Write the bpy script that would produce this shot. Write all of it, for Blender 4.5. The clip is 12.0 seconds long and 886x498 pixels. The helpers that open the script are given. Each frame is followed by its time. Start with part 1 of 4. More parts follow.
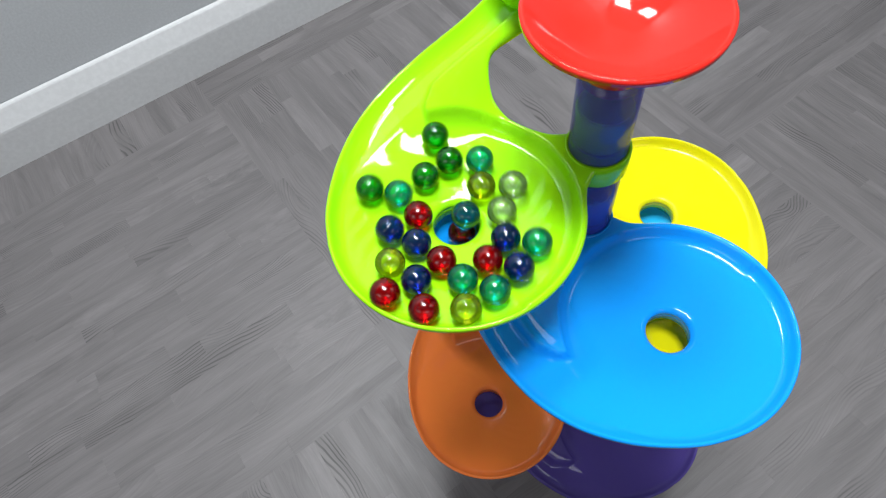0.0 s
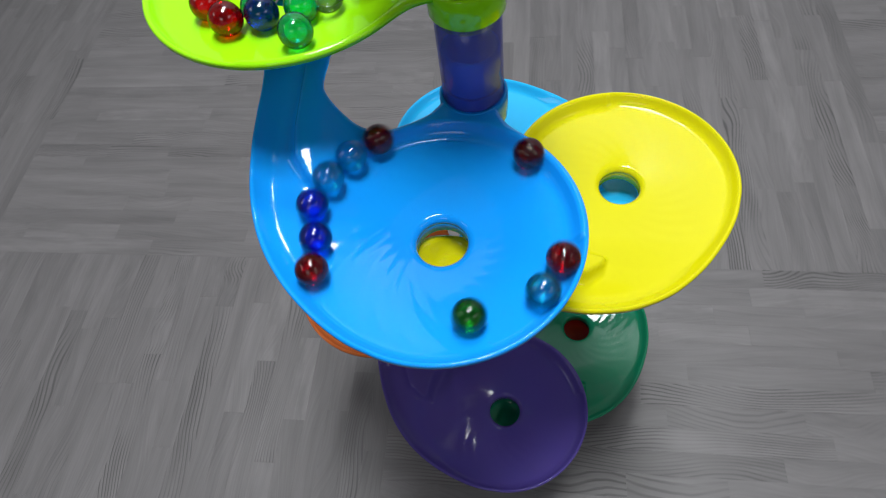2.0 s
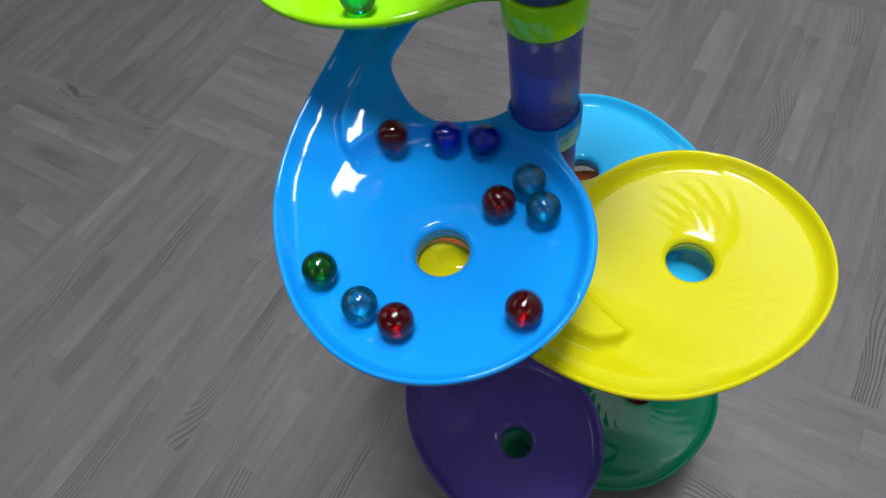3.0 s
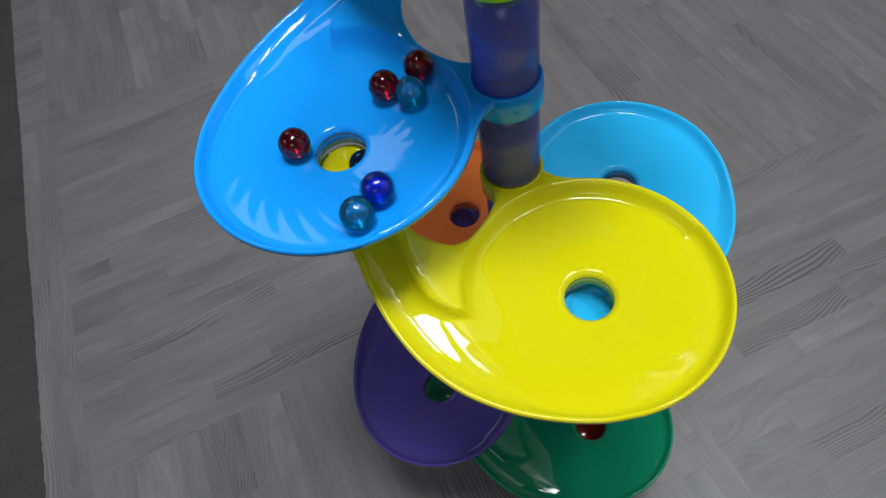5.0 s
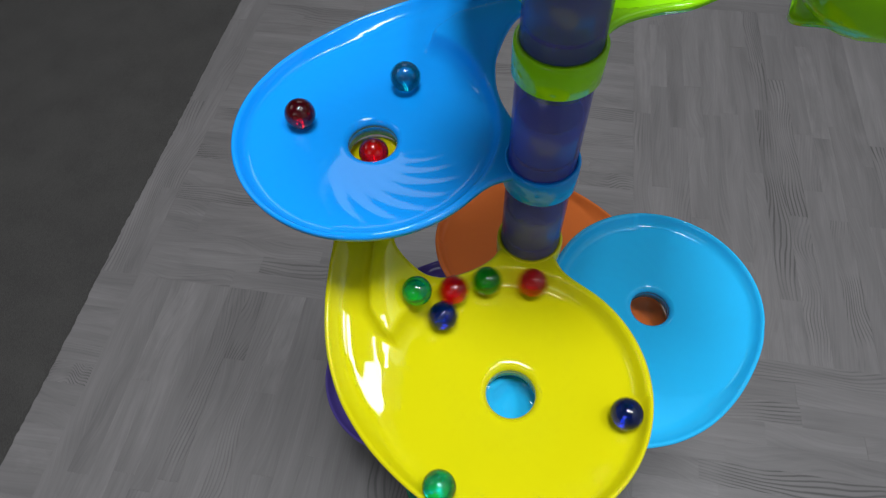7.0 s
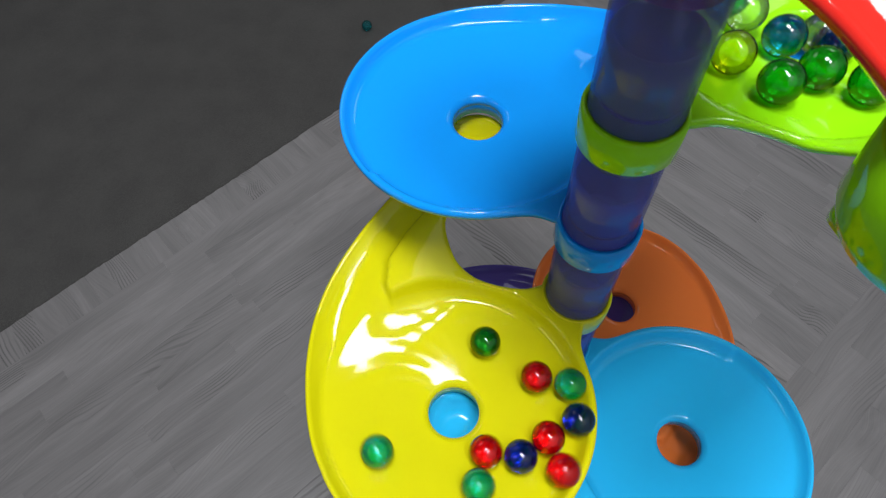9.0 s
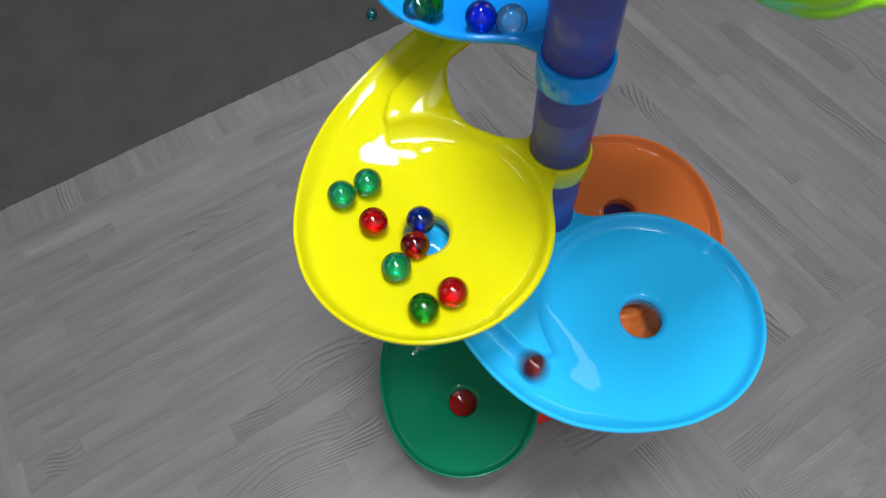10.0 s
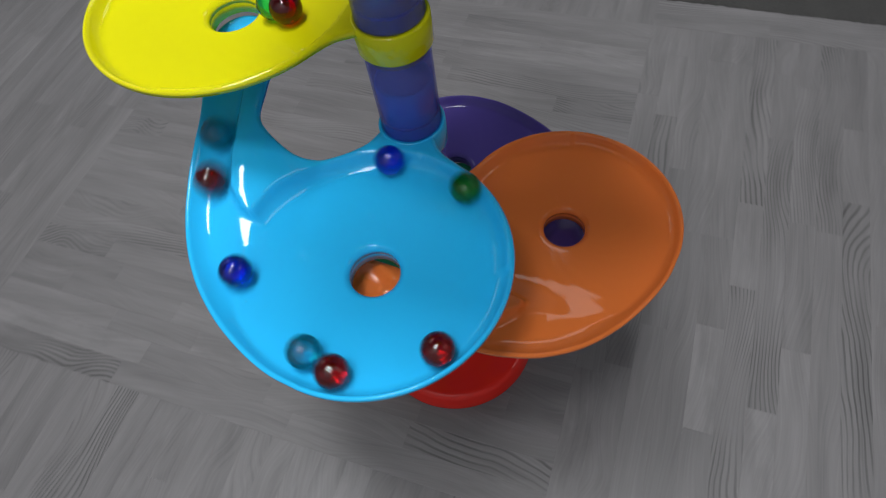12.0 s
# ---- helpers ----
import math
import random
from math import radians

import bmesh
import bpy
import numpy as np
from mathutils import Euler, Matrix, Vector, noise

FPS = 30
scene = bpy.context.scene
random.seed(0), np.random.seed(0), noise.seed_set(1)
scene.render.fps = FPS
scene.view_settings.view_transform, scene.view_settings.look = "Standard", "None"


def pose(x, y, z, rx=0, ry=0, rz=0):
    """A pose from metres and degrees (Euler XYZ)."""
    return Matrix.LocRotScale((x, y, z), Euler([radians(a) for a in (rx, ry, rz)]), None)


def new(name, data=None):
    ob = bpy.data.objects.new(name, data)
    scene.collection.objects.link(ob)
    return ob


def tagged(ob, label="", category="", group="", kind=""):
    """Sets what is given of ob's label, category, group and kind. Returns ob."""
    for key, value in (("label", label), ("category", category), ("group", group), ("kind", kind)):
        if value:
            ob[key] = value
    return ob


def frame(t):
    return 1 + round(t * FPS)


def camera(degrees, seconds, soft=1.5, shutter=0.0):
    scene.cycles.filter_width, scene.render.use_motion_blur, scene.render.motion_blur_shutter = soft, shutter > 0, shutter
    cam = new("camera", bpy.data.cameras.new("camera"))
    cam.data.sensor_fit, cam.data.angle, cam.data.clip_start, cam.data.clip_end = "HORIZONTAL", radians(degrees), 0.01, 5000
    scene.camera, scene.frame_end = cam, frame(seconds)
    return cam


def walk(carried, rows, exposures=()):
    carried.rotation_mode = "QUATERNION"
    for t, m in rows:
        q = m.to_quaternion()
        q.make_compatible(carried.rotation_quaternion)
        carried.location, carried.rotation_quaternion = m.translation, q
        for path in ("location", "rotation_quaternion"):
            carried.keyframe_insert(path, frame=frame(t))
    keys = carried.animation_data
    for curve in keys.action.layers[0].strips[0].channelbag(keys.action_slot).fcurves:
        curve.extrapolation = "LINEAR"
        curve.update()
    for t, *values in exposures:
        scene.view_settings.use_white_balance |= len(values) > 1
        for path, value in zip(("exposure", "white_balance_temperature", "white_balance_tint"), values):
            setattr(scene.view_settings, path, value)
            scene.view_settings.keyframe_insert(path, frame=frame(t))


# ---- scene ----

import itertools
from mathutils.geometry import delaunay_2d_cdt

# camera and its walk
PATH = [
    (0.0, pose(-0.1645, -0.1674, 0.7838, 30.36, 4.77, -28.72)),
    (0.2, pose(-0.1590, -0.1724, 0.7729, 30.50, 4.88, -28.83)),
    (0.5, pose(-0.1489, -0.1824, 0.7585, 31.07, 4.50, -26.96)),
    (0.7, pose(-0.1354, -0.1948, 0.7424, 30.83, 4.42, -24.52)),
    (1.0, pose(-0.0937, -0.2091, 0.7160, 30.38, 4.89, -17.39)),
    (1.2, pose(-0.0695, -0.2183, 0.7041, 29.16, 4.47, -11.08)),
    (1.5, pose(-0.0256, -0.2366, 0.6911, 29.46, 4.44, -3.42)),
    (2.0, pose(0.0597, -0.2429, 0.6836, 31.16, 5.69, 12.00)),
    (2.5, pose(0.0856, -0.2306, 0.6895, 32.93, 5.43, 24.84)),
    (3.0, pose(0.1202, -0.1941, 0.6665, 32.50, 7.74, 36.84)),
    (3.5, pose(0.1405, -0.1733, 0.6534, 30.26, 6.14, 44.69)),
    (3.7, pose(0.1553, -0.1605, 0.6546, 31.04, 6.29, 47.52)),
    (5.3, pose(0.2285, -0.0575, 0.6516, 32.43, 6.29, 78.83)),
    (5.5, pose(0.2240, -0.0494, 0.6454, 32.94, 4.78, 82.53)),
    (6.0, pose(0.2081, -0.0342, 0.6525, 32.39, 3.89, 91.91)),
    (6.5, pose(0.1938, -0.0250, 0.6704, 30.54, 2.23, 98.10)),
    (6.7, pose(0.2000, -0.0115, 0.6723, 31.11, 2.18, 100.97)),
    (8.3, pose(0.1690, 0.1140, 0.6496, 31.22, 0.40, 134.07)),
    (8.5, pose(0.1533, 0.1124, 0.6499, 31.64, 1.33, 137.33)),
    (9.0, pose(0.1348, 0.0890, 0.6674, 30.69, 2.35, 145.02)),
    (9.5, pose(0.1377, 0.1265, 0.6886, 30.64, 0.94, 150.97)),
    (10.0, pose(0.1418, 0.1781, 0.6509, 28.78, 2.49, 155.15)),
    (10.5, pose(0.1071, 0.2111, 0.6007, 30.71, 1.20, 161.26)),
    (10.8, pose(0.0639, 0.2342, 0.5696, 31.00, 2.36, 165.64)),
    (11.0, pose(0.0425, 0.2408, 0.5527, 31.68, 3.47, 170.05)),
    (11.2, pose(0.0070, 0.2436, 0.5414, 31.71, 4.03, 174.05)),
    (11.5, pose(-0.0452, 0.2390, 0.5392, 32.33, 5.11, -177.55)),
    (11.8, pose(-0.1034, 0.2150, 0.5419, 31.07, 5.66, -163.72)),
    (12.0, pose(-0.1408, 0.1983, 0.5503, 31.20, 5.76, -154.82)),
]
cam = camera(70.9, 12.0, soft=1.2, shutter=0.25)
EXPOSURES = [(0.0, 0.32), (0.7, 0.26), (1.5, 0.12), (2.5, -0.06), (3.5, -0.18), (6.5, -0.24), (9.0, -0.16), (9.5, 0.0), (10.0, 0.12), (10.5, 0.1), (11.0, 0.06), (12.0, -0.12)]
walk(cam, PATH, EXPOSURES)

# world and lights: a closed room with one main ceiling panel and added fill panels
world = bpy.data.worlds.new("world")
scene.world = world
world.use_nodes = True
world.node_tree.nodes["Background"].inputs[0].default_value = (0.75, 0.85, 1.0, 1)
world.node_tree.nodes["Background"].inputs[1].default_value = 0.15

CEILING = 2.1
# (x, y, width, watts): a bright panel over the toy, then added unseen fill: a small one by the wall, dim ones further
# off
LAMPS = [(0.05, 0.02, 0.42, 24.0), (0.0, 0.6, 0.3, 12.0), (2.1, -0.75, 0.9, 6.0), (-2.1, -0.75, 0.9, 6.0), (0.0, -2.2, 0.9, 5.5)]
for lx, ly, wide, power in LAMPS:
    lamp = bpy.data.lights.new("main_and_fill_light", "AREA")
    lamp.shape, lamp.size, lamp.size_y, lamp.energy = "RECTANGLE", wide, wide, power
    lamp.color = (0.95, 0.98, 1.0)
    new("main_and_fill_light", lamp).matrix_world = pose(lx, ly, CEILING - 0.03)


# ---- materials ----
def material(name, color, rough=0.3, **extra):
    m = bpy.data.materials.new(name)
    m.use_nodes = True
    b = m.node_tree.nodes["Principled BSDF"]
    b.inputs["Base Color"].default_value = (*color, 1)
    b.inputs["Roughness"].default_value = rough
    for key, value in extra.items():
        b.inputs[key.replace("_", " ")].default_value = value
    return m, m.node_tree, b


def node(tree, kind, **values):
    n = tree.nodes.new(kind)
    for key, value in values.items():
        n.inputs[key.replace("_", " ")].default_value = value
    return n


def plastic(name, color):
    """Glossy moulded plastic with faint unevenness and fine scuffs."""
    m, tree, b = material(name, color, 0.2, Specular_IOR_Level=0.32)
    co = node(tree, "ShaderNodeTexCoord")
    big = node(tree, "ShaderNodeTexNoise", Scale=9.0, Detail=3.0)
    fine = node(tree, "ShaderNodeTexNoise", Scale=420.0, Detail=2.0)
    ramp = node(tree, "ShaderNodeMapRange", To_Min=0.035, To_Max=0.075)
    mix = node(tree, "ShaderNodeMix")
    mix.data_type, mix.blend_type = "RGBA", "MULTIPLY"
    mix.inputs[0].default_value = 0.10
    mix.inputs[6].default_value = (*color, 1)
    bump = node(tree, "ShaderNodeBump", Strength=0.025, Distance=0.0003)
    for n in (big, fine):
        tree.links.new(co.outputs["Object"], n.inputs["Vector"])
    tree.links.new(big.outputs["Fac"], ramp.inputs["Value"])
    tree.links.new(ramp.outputs["Result"], b.inputs["Roughness"])
    tree.links.new(big.outputs["Fac"], mix.inputs[7])
    tree.links.new(mix.outputs[2], b.inputs["Base Color"])
    tree.links.new(fine.outputs["Fac"], bump.inputs["Height"])
    tree.links.new(bump.outputs["Normal"], b.inputs["Normal"])
    return m


LIME = plastic("lime_plastic", (0.33, 0.84, 0.006))
BLUE = plastic("blue_plastic", (0.006, 0.33, 0.98))
YELLOW = plastic("yellow_plastic", (0.70, 0.65, 0.004))
CYAN = plastic("light_blue_plastic", (0.022, 0.49, 0.93))
ORANGE = plastic("orange_plastic", (0.92, 0.215, 0.045))
PURPLE = plastic("purple_plastic", (0.10, 0.07, 0.34))
GREEN = plastic("green_plastic", (0.006, 0.23, 0.11))
RED = plastic("red_plastic", (0.88, 0.03, 0.02))


def tinted(name, tint, body):
    """Thin clear plastic: tinted see-through, a little milky, glossy."""
    m, tree, b = material(name, body, 0.12)
    clear = node(tree, "ShaderNodeBsdfTransparent", Color=(*tint, 1))
    mix = node(tree, "ShaderNodeMixShader", Fac=0.38)
    out = tree.nodes["Material Output"]
    tree.links.new(clear.outputs[0], mix.inputs[1])
    tree.links.new(b.outputs[0], mix.inputs[2])
    tree.links.new(mix.outputs[0], out.inputs["Surface"])
    return m


TUBE = tinted("tinted_clear_plastic", (0.72, 0.73, 0.95), (0.20, 0.20, 0.62))

def glass(name, tint):
    """Solid coloured glass: tinted refraction under a clear polished surface."""
    m, tree, b = material(name, tint, 0.0)
    tree.nodes.remove(b)
    pale = tuple(c ** 0.7 for c in tint)
    bend = node(tree, "ShaderNodeBsdfRefraction", Color=(*pale, 1), Roughness=0.0, IOR=1.5)
    clear = node(tree, "ShaderNodeBsdfTransparent", Color=(*pale, 1))
    haze = node(tree, "ShaderNodeBsdfDiffuse", Color=(*tint, 1))
    shine = node(tree, "ShaderNodeBsdfGlossy", Roughness=0.035)
    gloss = node(tree, "ShaderNodeFresnel", IOR=1.62)
    body = node(tree, "ShaderNodeMixShader", Fac=0.55)
    milk = node(tree, "ShaderNodeMixShader", Fac=0.03)
    mix = node(tree, "ShaderNodeMixShader")
    L = tree.links.new
    L(bend.outputs[0], body.inputs[1])
    L(clear.outputs[0], body.inputs[2])
    L(body.outputs[0], milk.inputs[1])
    L(haze.outputs[0], milk.inputs[2])
    L(gloss.outputs[0], mix.inputs[0])
    L(milk.outputs[0], mix.inputs[1])
    L(shine.outputs[0], mix.inputs[2])
    L(mix.outputs[0], tree.nodes["Material Output"].inputs["Surface"])
    return m


GLASS = {}
for gname, gcolor in (("green", (0.02, 0.48, 0.04)), ("royal", (0.01, 0.10, 0.82)), ("light", (0.02, 0.72, 0.78)), ("red", (0.88, 0.006, 0.02)),
                      ("yellow", (0.93, 0.88, 0.03)), ("clear", (0.96, 0.97, 0.93))):
    GLASS[gname] = glass(gname + "_glass", gcolor)


def wood(name, joined):
    """Grey-washed parquet strip, length along x: soft streaks of wash, fine pores, and on some strips dark curving year rings."""
    m, tree, b = material(name, (0.2, 0.19, 0.18), 0.42)
    L = tree.links.new

    def calc(kind, x, y):
        n = node(tree, "ShaderNodeMath")
        n.operation = kind
        for socket, value in zip(n.inputs, (x, y)):
            if isinstance(value, float):
                socket.default_value = value
            else:
                L(value, socket)
        return n.outputs[0]

    def ranged(value, low, high, to_low, to_high):
        n = node(tree, "ShaderNodeMapRange", From_Min=low, From_Max=high, To_Min=to_low, To_Max=to_high)
        L(value, n.inputs["Value"])
        return n.outputs["Result"]

    def noise(vector, scale, detail, size=(1.0, 1.0, 1.0), rough=0.5):
        place = node(tree, "ShaderNodeMapping")
        place.inputs["Scale"].default_value = size
        L(vector, place.inputs["Vector"])
        n = node(tree, "ShaderNodeTexNoise", Scale=scale, Detail=detail, Roughness=rough)
        L(place.outputs[0], n.inputs["Vector"])
        return n

    if joined:
        rnd = node(tree, "ShaderNodeNewGeometry").outputs["Random Per Island"]
    else:
        rnd = node(tree, "ShaderNodeObjectInfo").outputs["Random"]
    co = node(tree, "ShaderNodeTexCoord")
    shift = node(tree, "ShaderNodeVectorMath")
    shift.operation = "MULTIPLY_ADD"
    L(rnd, shift.inputs[0])
    shift.inputs[1].default_value = (37.0, 53.0, 11.0)
    L(co.outputs["Object"], shift.inputs[2])
    own = shift.outputs[0]
    # year rings: bands across the strip, bent by a slow noise
    bend = noise(own, 5.0, 1.0, (1.0, 2.2, 1.0))
    push = node(tree, "ShaderNodeVectorMath")
    push.operation = "MULTIPLY_ADD"
    L(bend.outputs["Color"], push.inputs[0])
    push.inputs[1].default_value = (0.0, 0.075, 0.0)
    L(own, push.inputs[2])
    bands = node(tree, "ShaderNodeTexWave", Scale=78.0, Distortion=1.2, Detail=1.0, Detail_Scale=0.6)
    bands.bands_direction = "Y"
    L(push.outputs[0], bands.inputs["Vector"])
    ring = ranged(bands.outputs["Fac"], 0.06, 0.42, 1.0, 0.0)
    pick = calc("FRACT", calc("MULTIPLY", rnd, 7.31), 0.0)
    shown = ranged(pick, 0.60, 0.92, 0.0, 1.0)
    patch = ranged(noise(own, 9.0, 2.0).outputs["Fac"], 0.40, 0.60, 0.15, 1.0)
    ring = calc("MULTIPLY", calc("MULTIPLY", ring, shown), patch)
    # fine pores and soft streaks along the strip
    pores = noise(push.outputs[0], 1.0, 4.0, (9.0, 620.0, 40.0), 0.7).outputs["Fac"]
    streak = noise(own, 1.0, 3.0, (5.0, 55.0, 20.0), 0.6).outputs["Fac"]
    drift = noise(co.outputs["Object"], 4.0, 3.0).outputs["Fac"]
    chalk = noise(own, 26.0, 4.0, (0.5, 1.6, 1.0), 0.65).outputs["Fac"]
    tone = calc("ADD", ranged(streak, 0.3, 0.7, -0.15, 0.15), ranged(drift, 0.3, 0.7, -0.07, 0.07))
    tone = calc("ADD", tone, ranged(pores, 0.3, 0.7, -0.12, 0.12))
    tone = calc("ADD", tone, ranged(rnd, 0.0, 1.0, -0.07, 0.07))
    pale = calc("MULTIPLY", ranged(pick, 0.0, 0.22, 1.0, 0.0), ranged(chalk, 0.42, 0.60, 0.0, 0.24))
    tone = calc("ADD", calc("ADD", tone, pale), 1.0)
    tone = calc("MULTIPLY", tone, calc("SUBTRACT", 1.0, calc("MULTIPLY", ring, 0.52)))
    tint = node(tree, "ShaderNodeVectorMath")
    tint.operation = "SCALE"
    tint.inputs[0].default_value = (0.158, 0.149, 0.151)
    L(tone, tint.inputs["Scale"])
    L(tint.outputs[0], b.inputs["Base Color"])
    L(ranged(chalk, 0.3, 0.7, 0.38, 0.54), b.inputs["Roughness"])
    relief = calc("SUBTRACT", calc("MULTIPLY", pores, 0.5), ring)
    bump = node(tree, "ShaderNodeBump", Strength=0.3, Distance=0.0006)
    L(relief, bump.inputs["Height"])
    L(bump.outputs["Normal"], b.inputs["Normal"])
    return m


WOOD = wood("grey_parquet_strip", False)
WOOD_JOINED = wood("grey_parquet", True)


def speckled(name, low, high, scale, rough, bump_depth, blotch=1.0):
    """A matt surface with two sizes of noise in its colour and relief."""
    m, tree, b = material(name, low, rough)
    co = node(tree, "ShaderNodeTexCoord")
    fine = node(tree, "ShaderNodeTexNoise", Scale=scale, Detail=4.0)
    big = node(tree, "ShaderNodeTexNoise", Scale=scale / 60, Detail=3.0)
    add = node(tree, "ShaderNodeMath")
    add.operation = "ADD"
    ramp = node(tree, "ShaderNodeValToRGB")
    ramp.color_ramp.elements[0].position, ramp.color_ramp.elements[0].color = 0.75, (*low, 1)
    ramp.color_ramp.elements[1].position, ramp.color_ramp.elements[1].color = 1.0, (*high, 1)
    bump = node(tree, "ShaderNodeBump", Strength=0.6, Distance=bump_depth)
    for n in (fine, big):
        tree.links.new(co.outputs["Object"], n.inputs["Vector"])
    tree.links.new(fine.outputs["Fac"], add.inputs[0])
    calm = node(tree, "ShaderNodeMapRange", To_Min=0.5 - blotch / 2, To_Max=0.5 + blotch / 2)
    tree.links.new(big.outputs["Fac"], calm.inputs["Value"])
    tree.links.new(calm.outputs["Result"], add.inputs[1])
    half = node(tree, "ShaderNodeMath")
    half.operation = "MULTIPLY"
    half.inputs[1].default_value = 0.87
    tree.links.new(add.outputs[0], half.inputs[0])
    tree.links.new(half.outputs[0], ramp.inputs["Fac"])
    tree.links.new(ramp.outputs["Color"], b.inputs["Base Color"])
    tree.links.new(fine.outputs["Fac"], bump.inputs["Height"])
    tree.links.new(bump.outputs["Normal"], b.inputs["Normal"])
    return m


CARPET = speckled("dark_grey_carpet", (0.036, 0.034, 0.033), (0.064, 0.061, 0.058), 900.0, 0.95, 0.002, 0.35)
PAINT = speckled("pale_grey_wall_paint", (0.53, 0.55, 0.57), (0.58, 0.60, 0.62), 250.0, 0.6, 0.0006, 0.5)
TRIM = speckled("white_trim_paint", (0.66, 0.67, 0.68), (0.71, 0.72, 0.73), 120.0, 0.45, 0.0003, 0.2)
SUBFLOOR = speckled("dark_joint", (0.04, 0.038, 0.036), (0.06, 0.057, 0.055), 300.0, 0.8, 0.0005)
PANEL, PT, PB = material("light_panel_diffuser", (0.9, 0.9, 0.9), 0.5)
PB.inputs["Emission Color"].default_value = (0.94, 0.98, 1.0, 1)
PB.inputs["Emission Strength"].default_value = 0.35


# ---- mesh helpers ----
def link(name, bm, mat, parent=None, label="", smooth=True):
    me = bpy.data.meshes.new(name)
    bm.to_mesh(me)
    bm.free()
    me.materials.append(mat)
    if smooth:
        for p in me.polygons:
            p.use_smooth = True
    ob = new(name, me)
    ob.parent = parent
    if label:
        ob["label"] = label
    return ob


def part(name, bm, mat, parent, label="", smooth=True):
    return link(name, bm, mat, parent, label, smooth)


def turned(profile, segments=96, closed=True):
    """A body of revolution round z from (radius, height) pairs."""
    bm = bmesh.new()
    rings = []
    for r, z in profile:
        rings.append([bm.verts.new((r * math.cos(2 * math.pi * k / segments), r * math.sin(2 * math.pi * k / segments), z)) for k in range(segments)])
    pairs = list(zip(rings, rings[1:])) + ([(rings[-1], rings[0])] if closed else [])
    for a, b in pairs:
        for k in range(segments):
            bm.faces.new((a[k], a[(k + 1) % segments], b[(k + 1) % segments], b[k]))
    bmesh.ops.recalc_face_normals(bm, faces=bm.faces)
    return bm


def box(x0, x1, y0, y1, z0, z1, bevel=0.0):
    bm = bmesh.new()
    bmesh.ops.create_cube(bm, size=1)
    for v in bm.verts:
        v.co = Vector(((x0 + x1) / 2 + v.co.x * (x1 - x0), (y0 + y1) / 2 + v.co.y * (y1 - y0), (z0 + z1) / 2 + v.co.z * (z1 - z0)))
    if bevel:
        bmesh.ops.bevel(bm, geom=bm.edges[:], offset=bevel, segments=2, affect="EDGES")
    return bm


# ---- the toy's measures: U is a tray's radius, the rest in U ----
U = 0.07
FLOOR_DROP = 7.25
D = 1.2786
RISE = 1.0061
TUBE_R = 0.238
HOLE = 0.186
STEP = radians(94.2)
CUP = Vector((D * math.cos(-STEP), D * math.sin(-STEP)))


def smooth(a, b, x):
    t = min(max((x - a) / (b - a), 0.0), 1.0)
    return t * t * (3 - 2 * t)


def lerp_table(x, xs, ys):
    return float(np.interp(x, xs, ys))


def catmull(points, n):
    out = []
    ps = [2 * points[0] - points[1]] + points + [2 * points[-1] - points[-2]]
    for i in range(1, len(ps) - 2):
        p0, p1, p2, p3 = ps[i - 1:i + 3]
        for k in range(n):
            t = k / n
            out.append(0.5 * (2 * p1 + (p2 - p0) * t + (2 * p0 - 5 * p1 + 4 * p2 - p3) * t * t + (3 * p1 - p0 - 3 * p2 + p3) * t ** 3))
    return out


def arc(cx, cy, r, a0, a1, n):
    return [Vector((cx + r * math.cos(radians(a0 + (a1 - a0) * k / n)), cy + r * math.sin(radians(a0 + (a1 - a0) * k / n)))) for k in range(n)]


def V2(*xy):
    return Vector(xy)


RING = 0.268
CUP_R = 0.27


def tray_outline():
    """Disc, neck to the tube's collar, chute up to the catching cup; counter-clockwise."""
    o = arc(D, 0, 1.0, -12, 148, 100)
    o += catmull([V2(D + math.cos(radians(148)), math.sin(radians(148))), V2(0.33, 0.36), V2(0.26, 0.28), V2((RING - 0.014) * math.cos(radians(55)), (RING - 0.014) * math.sin(radians(55)))], 6)
    o += arc(0, 0, RING - 0.014, 55, 300, 40)
    o += catmull([V2((RING - 0.014) * math.cos(radians(300)), (RING - 0.014) * math.sin(radians(300))), V2(0.27, -0.30), V2(0.40, -0.46), V2(0.495, -0.66), V2(0.52, -0.83), V2(0.42, -1.02),
                  V2(0.2, -1.03), V2(CUP.x + CUP_R * math.cos(radians(80)), CUP.y + CUP_R * math.sin(radians(80)))], 8)
    o += arc(CUP.x, CUP.y, CUP_R, 80, 275, 40)
    o += catmull([V2(CUP.x + CUP_R * math.cos(radians(275)), CUP.y + CUP_R * math.sin(radians(275))), V2(0.42, -1.49), V2(0.68, -1.49), V2(0.96, -1.465), V2(1.29, -1.375),
                  V2(1.60, -1.205), V2(1.86, -0.965), V2(D + 1.045 * math.cos(radians(-42)), 1.045 * math.sin(radians(-42))),
                  V2(D + 1.012 * math.cos(radians(-26)), 1.012 * math.sin(radians(-26))), V2(D + math.cos(radians(-12)), math.sin(radians(-12)))], 9)
    return o


def ridge(x):
    return lerp_table(x, [0.0, 0.7, 0.92, 1.06, 1.2], [-1.17, -1.165, -1.12, -0.99, -0.5])


def chute_lift(x, y):
    e = lerp_table(x, [-0.5, 0.1, 0.42, 0.68, 0.96, 1.28, 1.6, 2.0], [0.66, 0.53, 0.385, 0.27, 0.17, 0.085, 0.03, 0.0])
    return e * smooth(-0.58, -1.15, y)


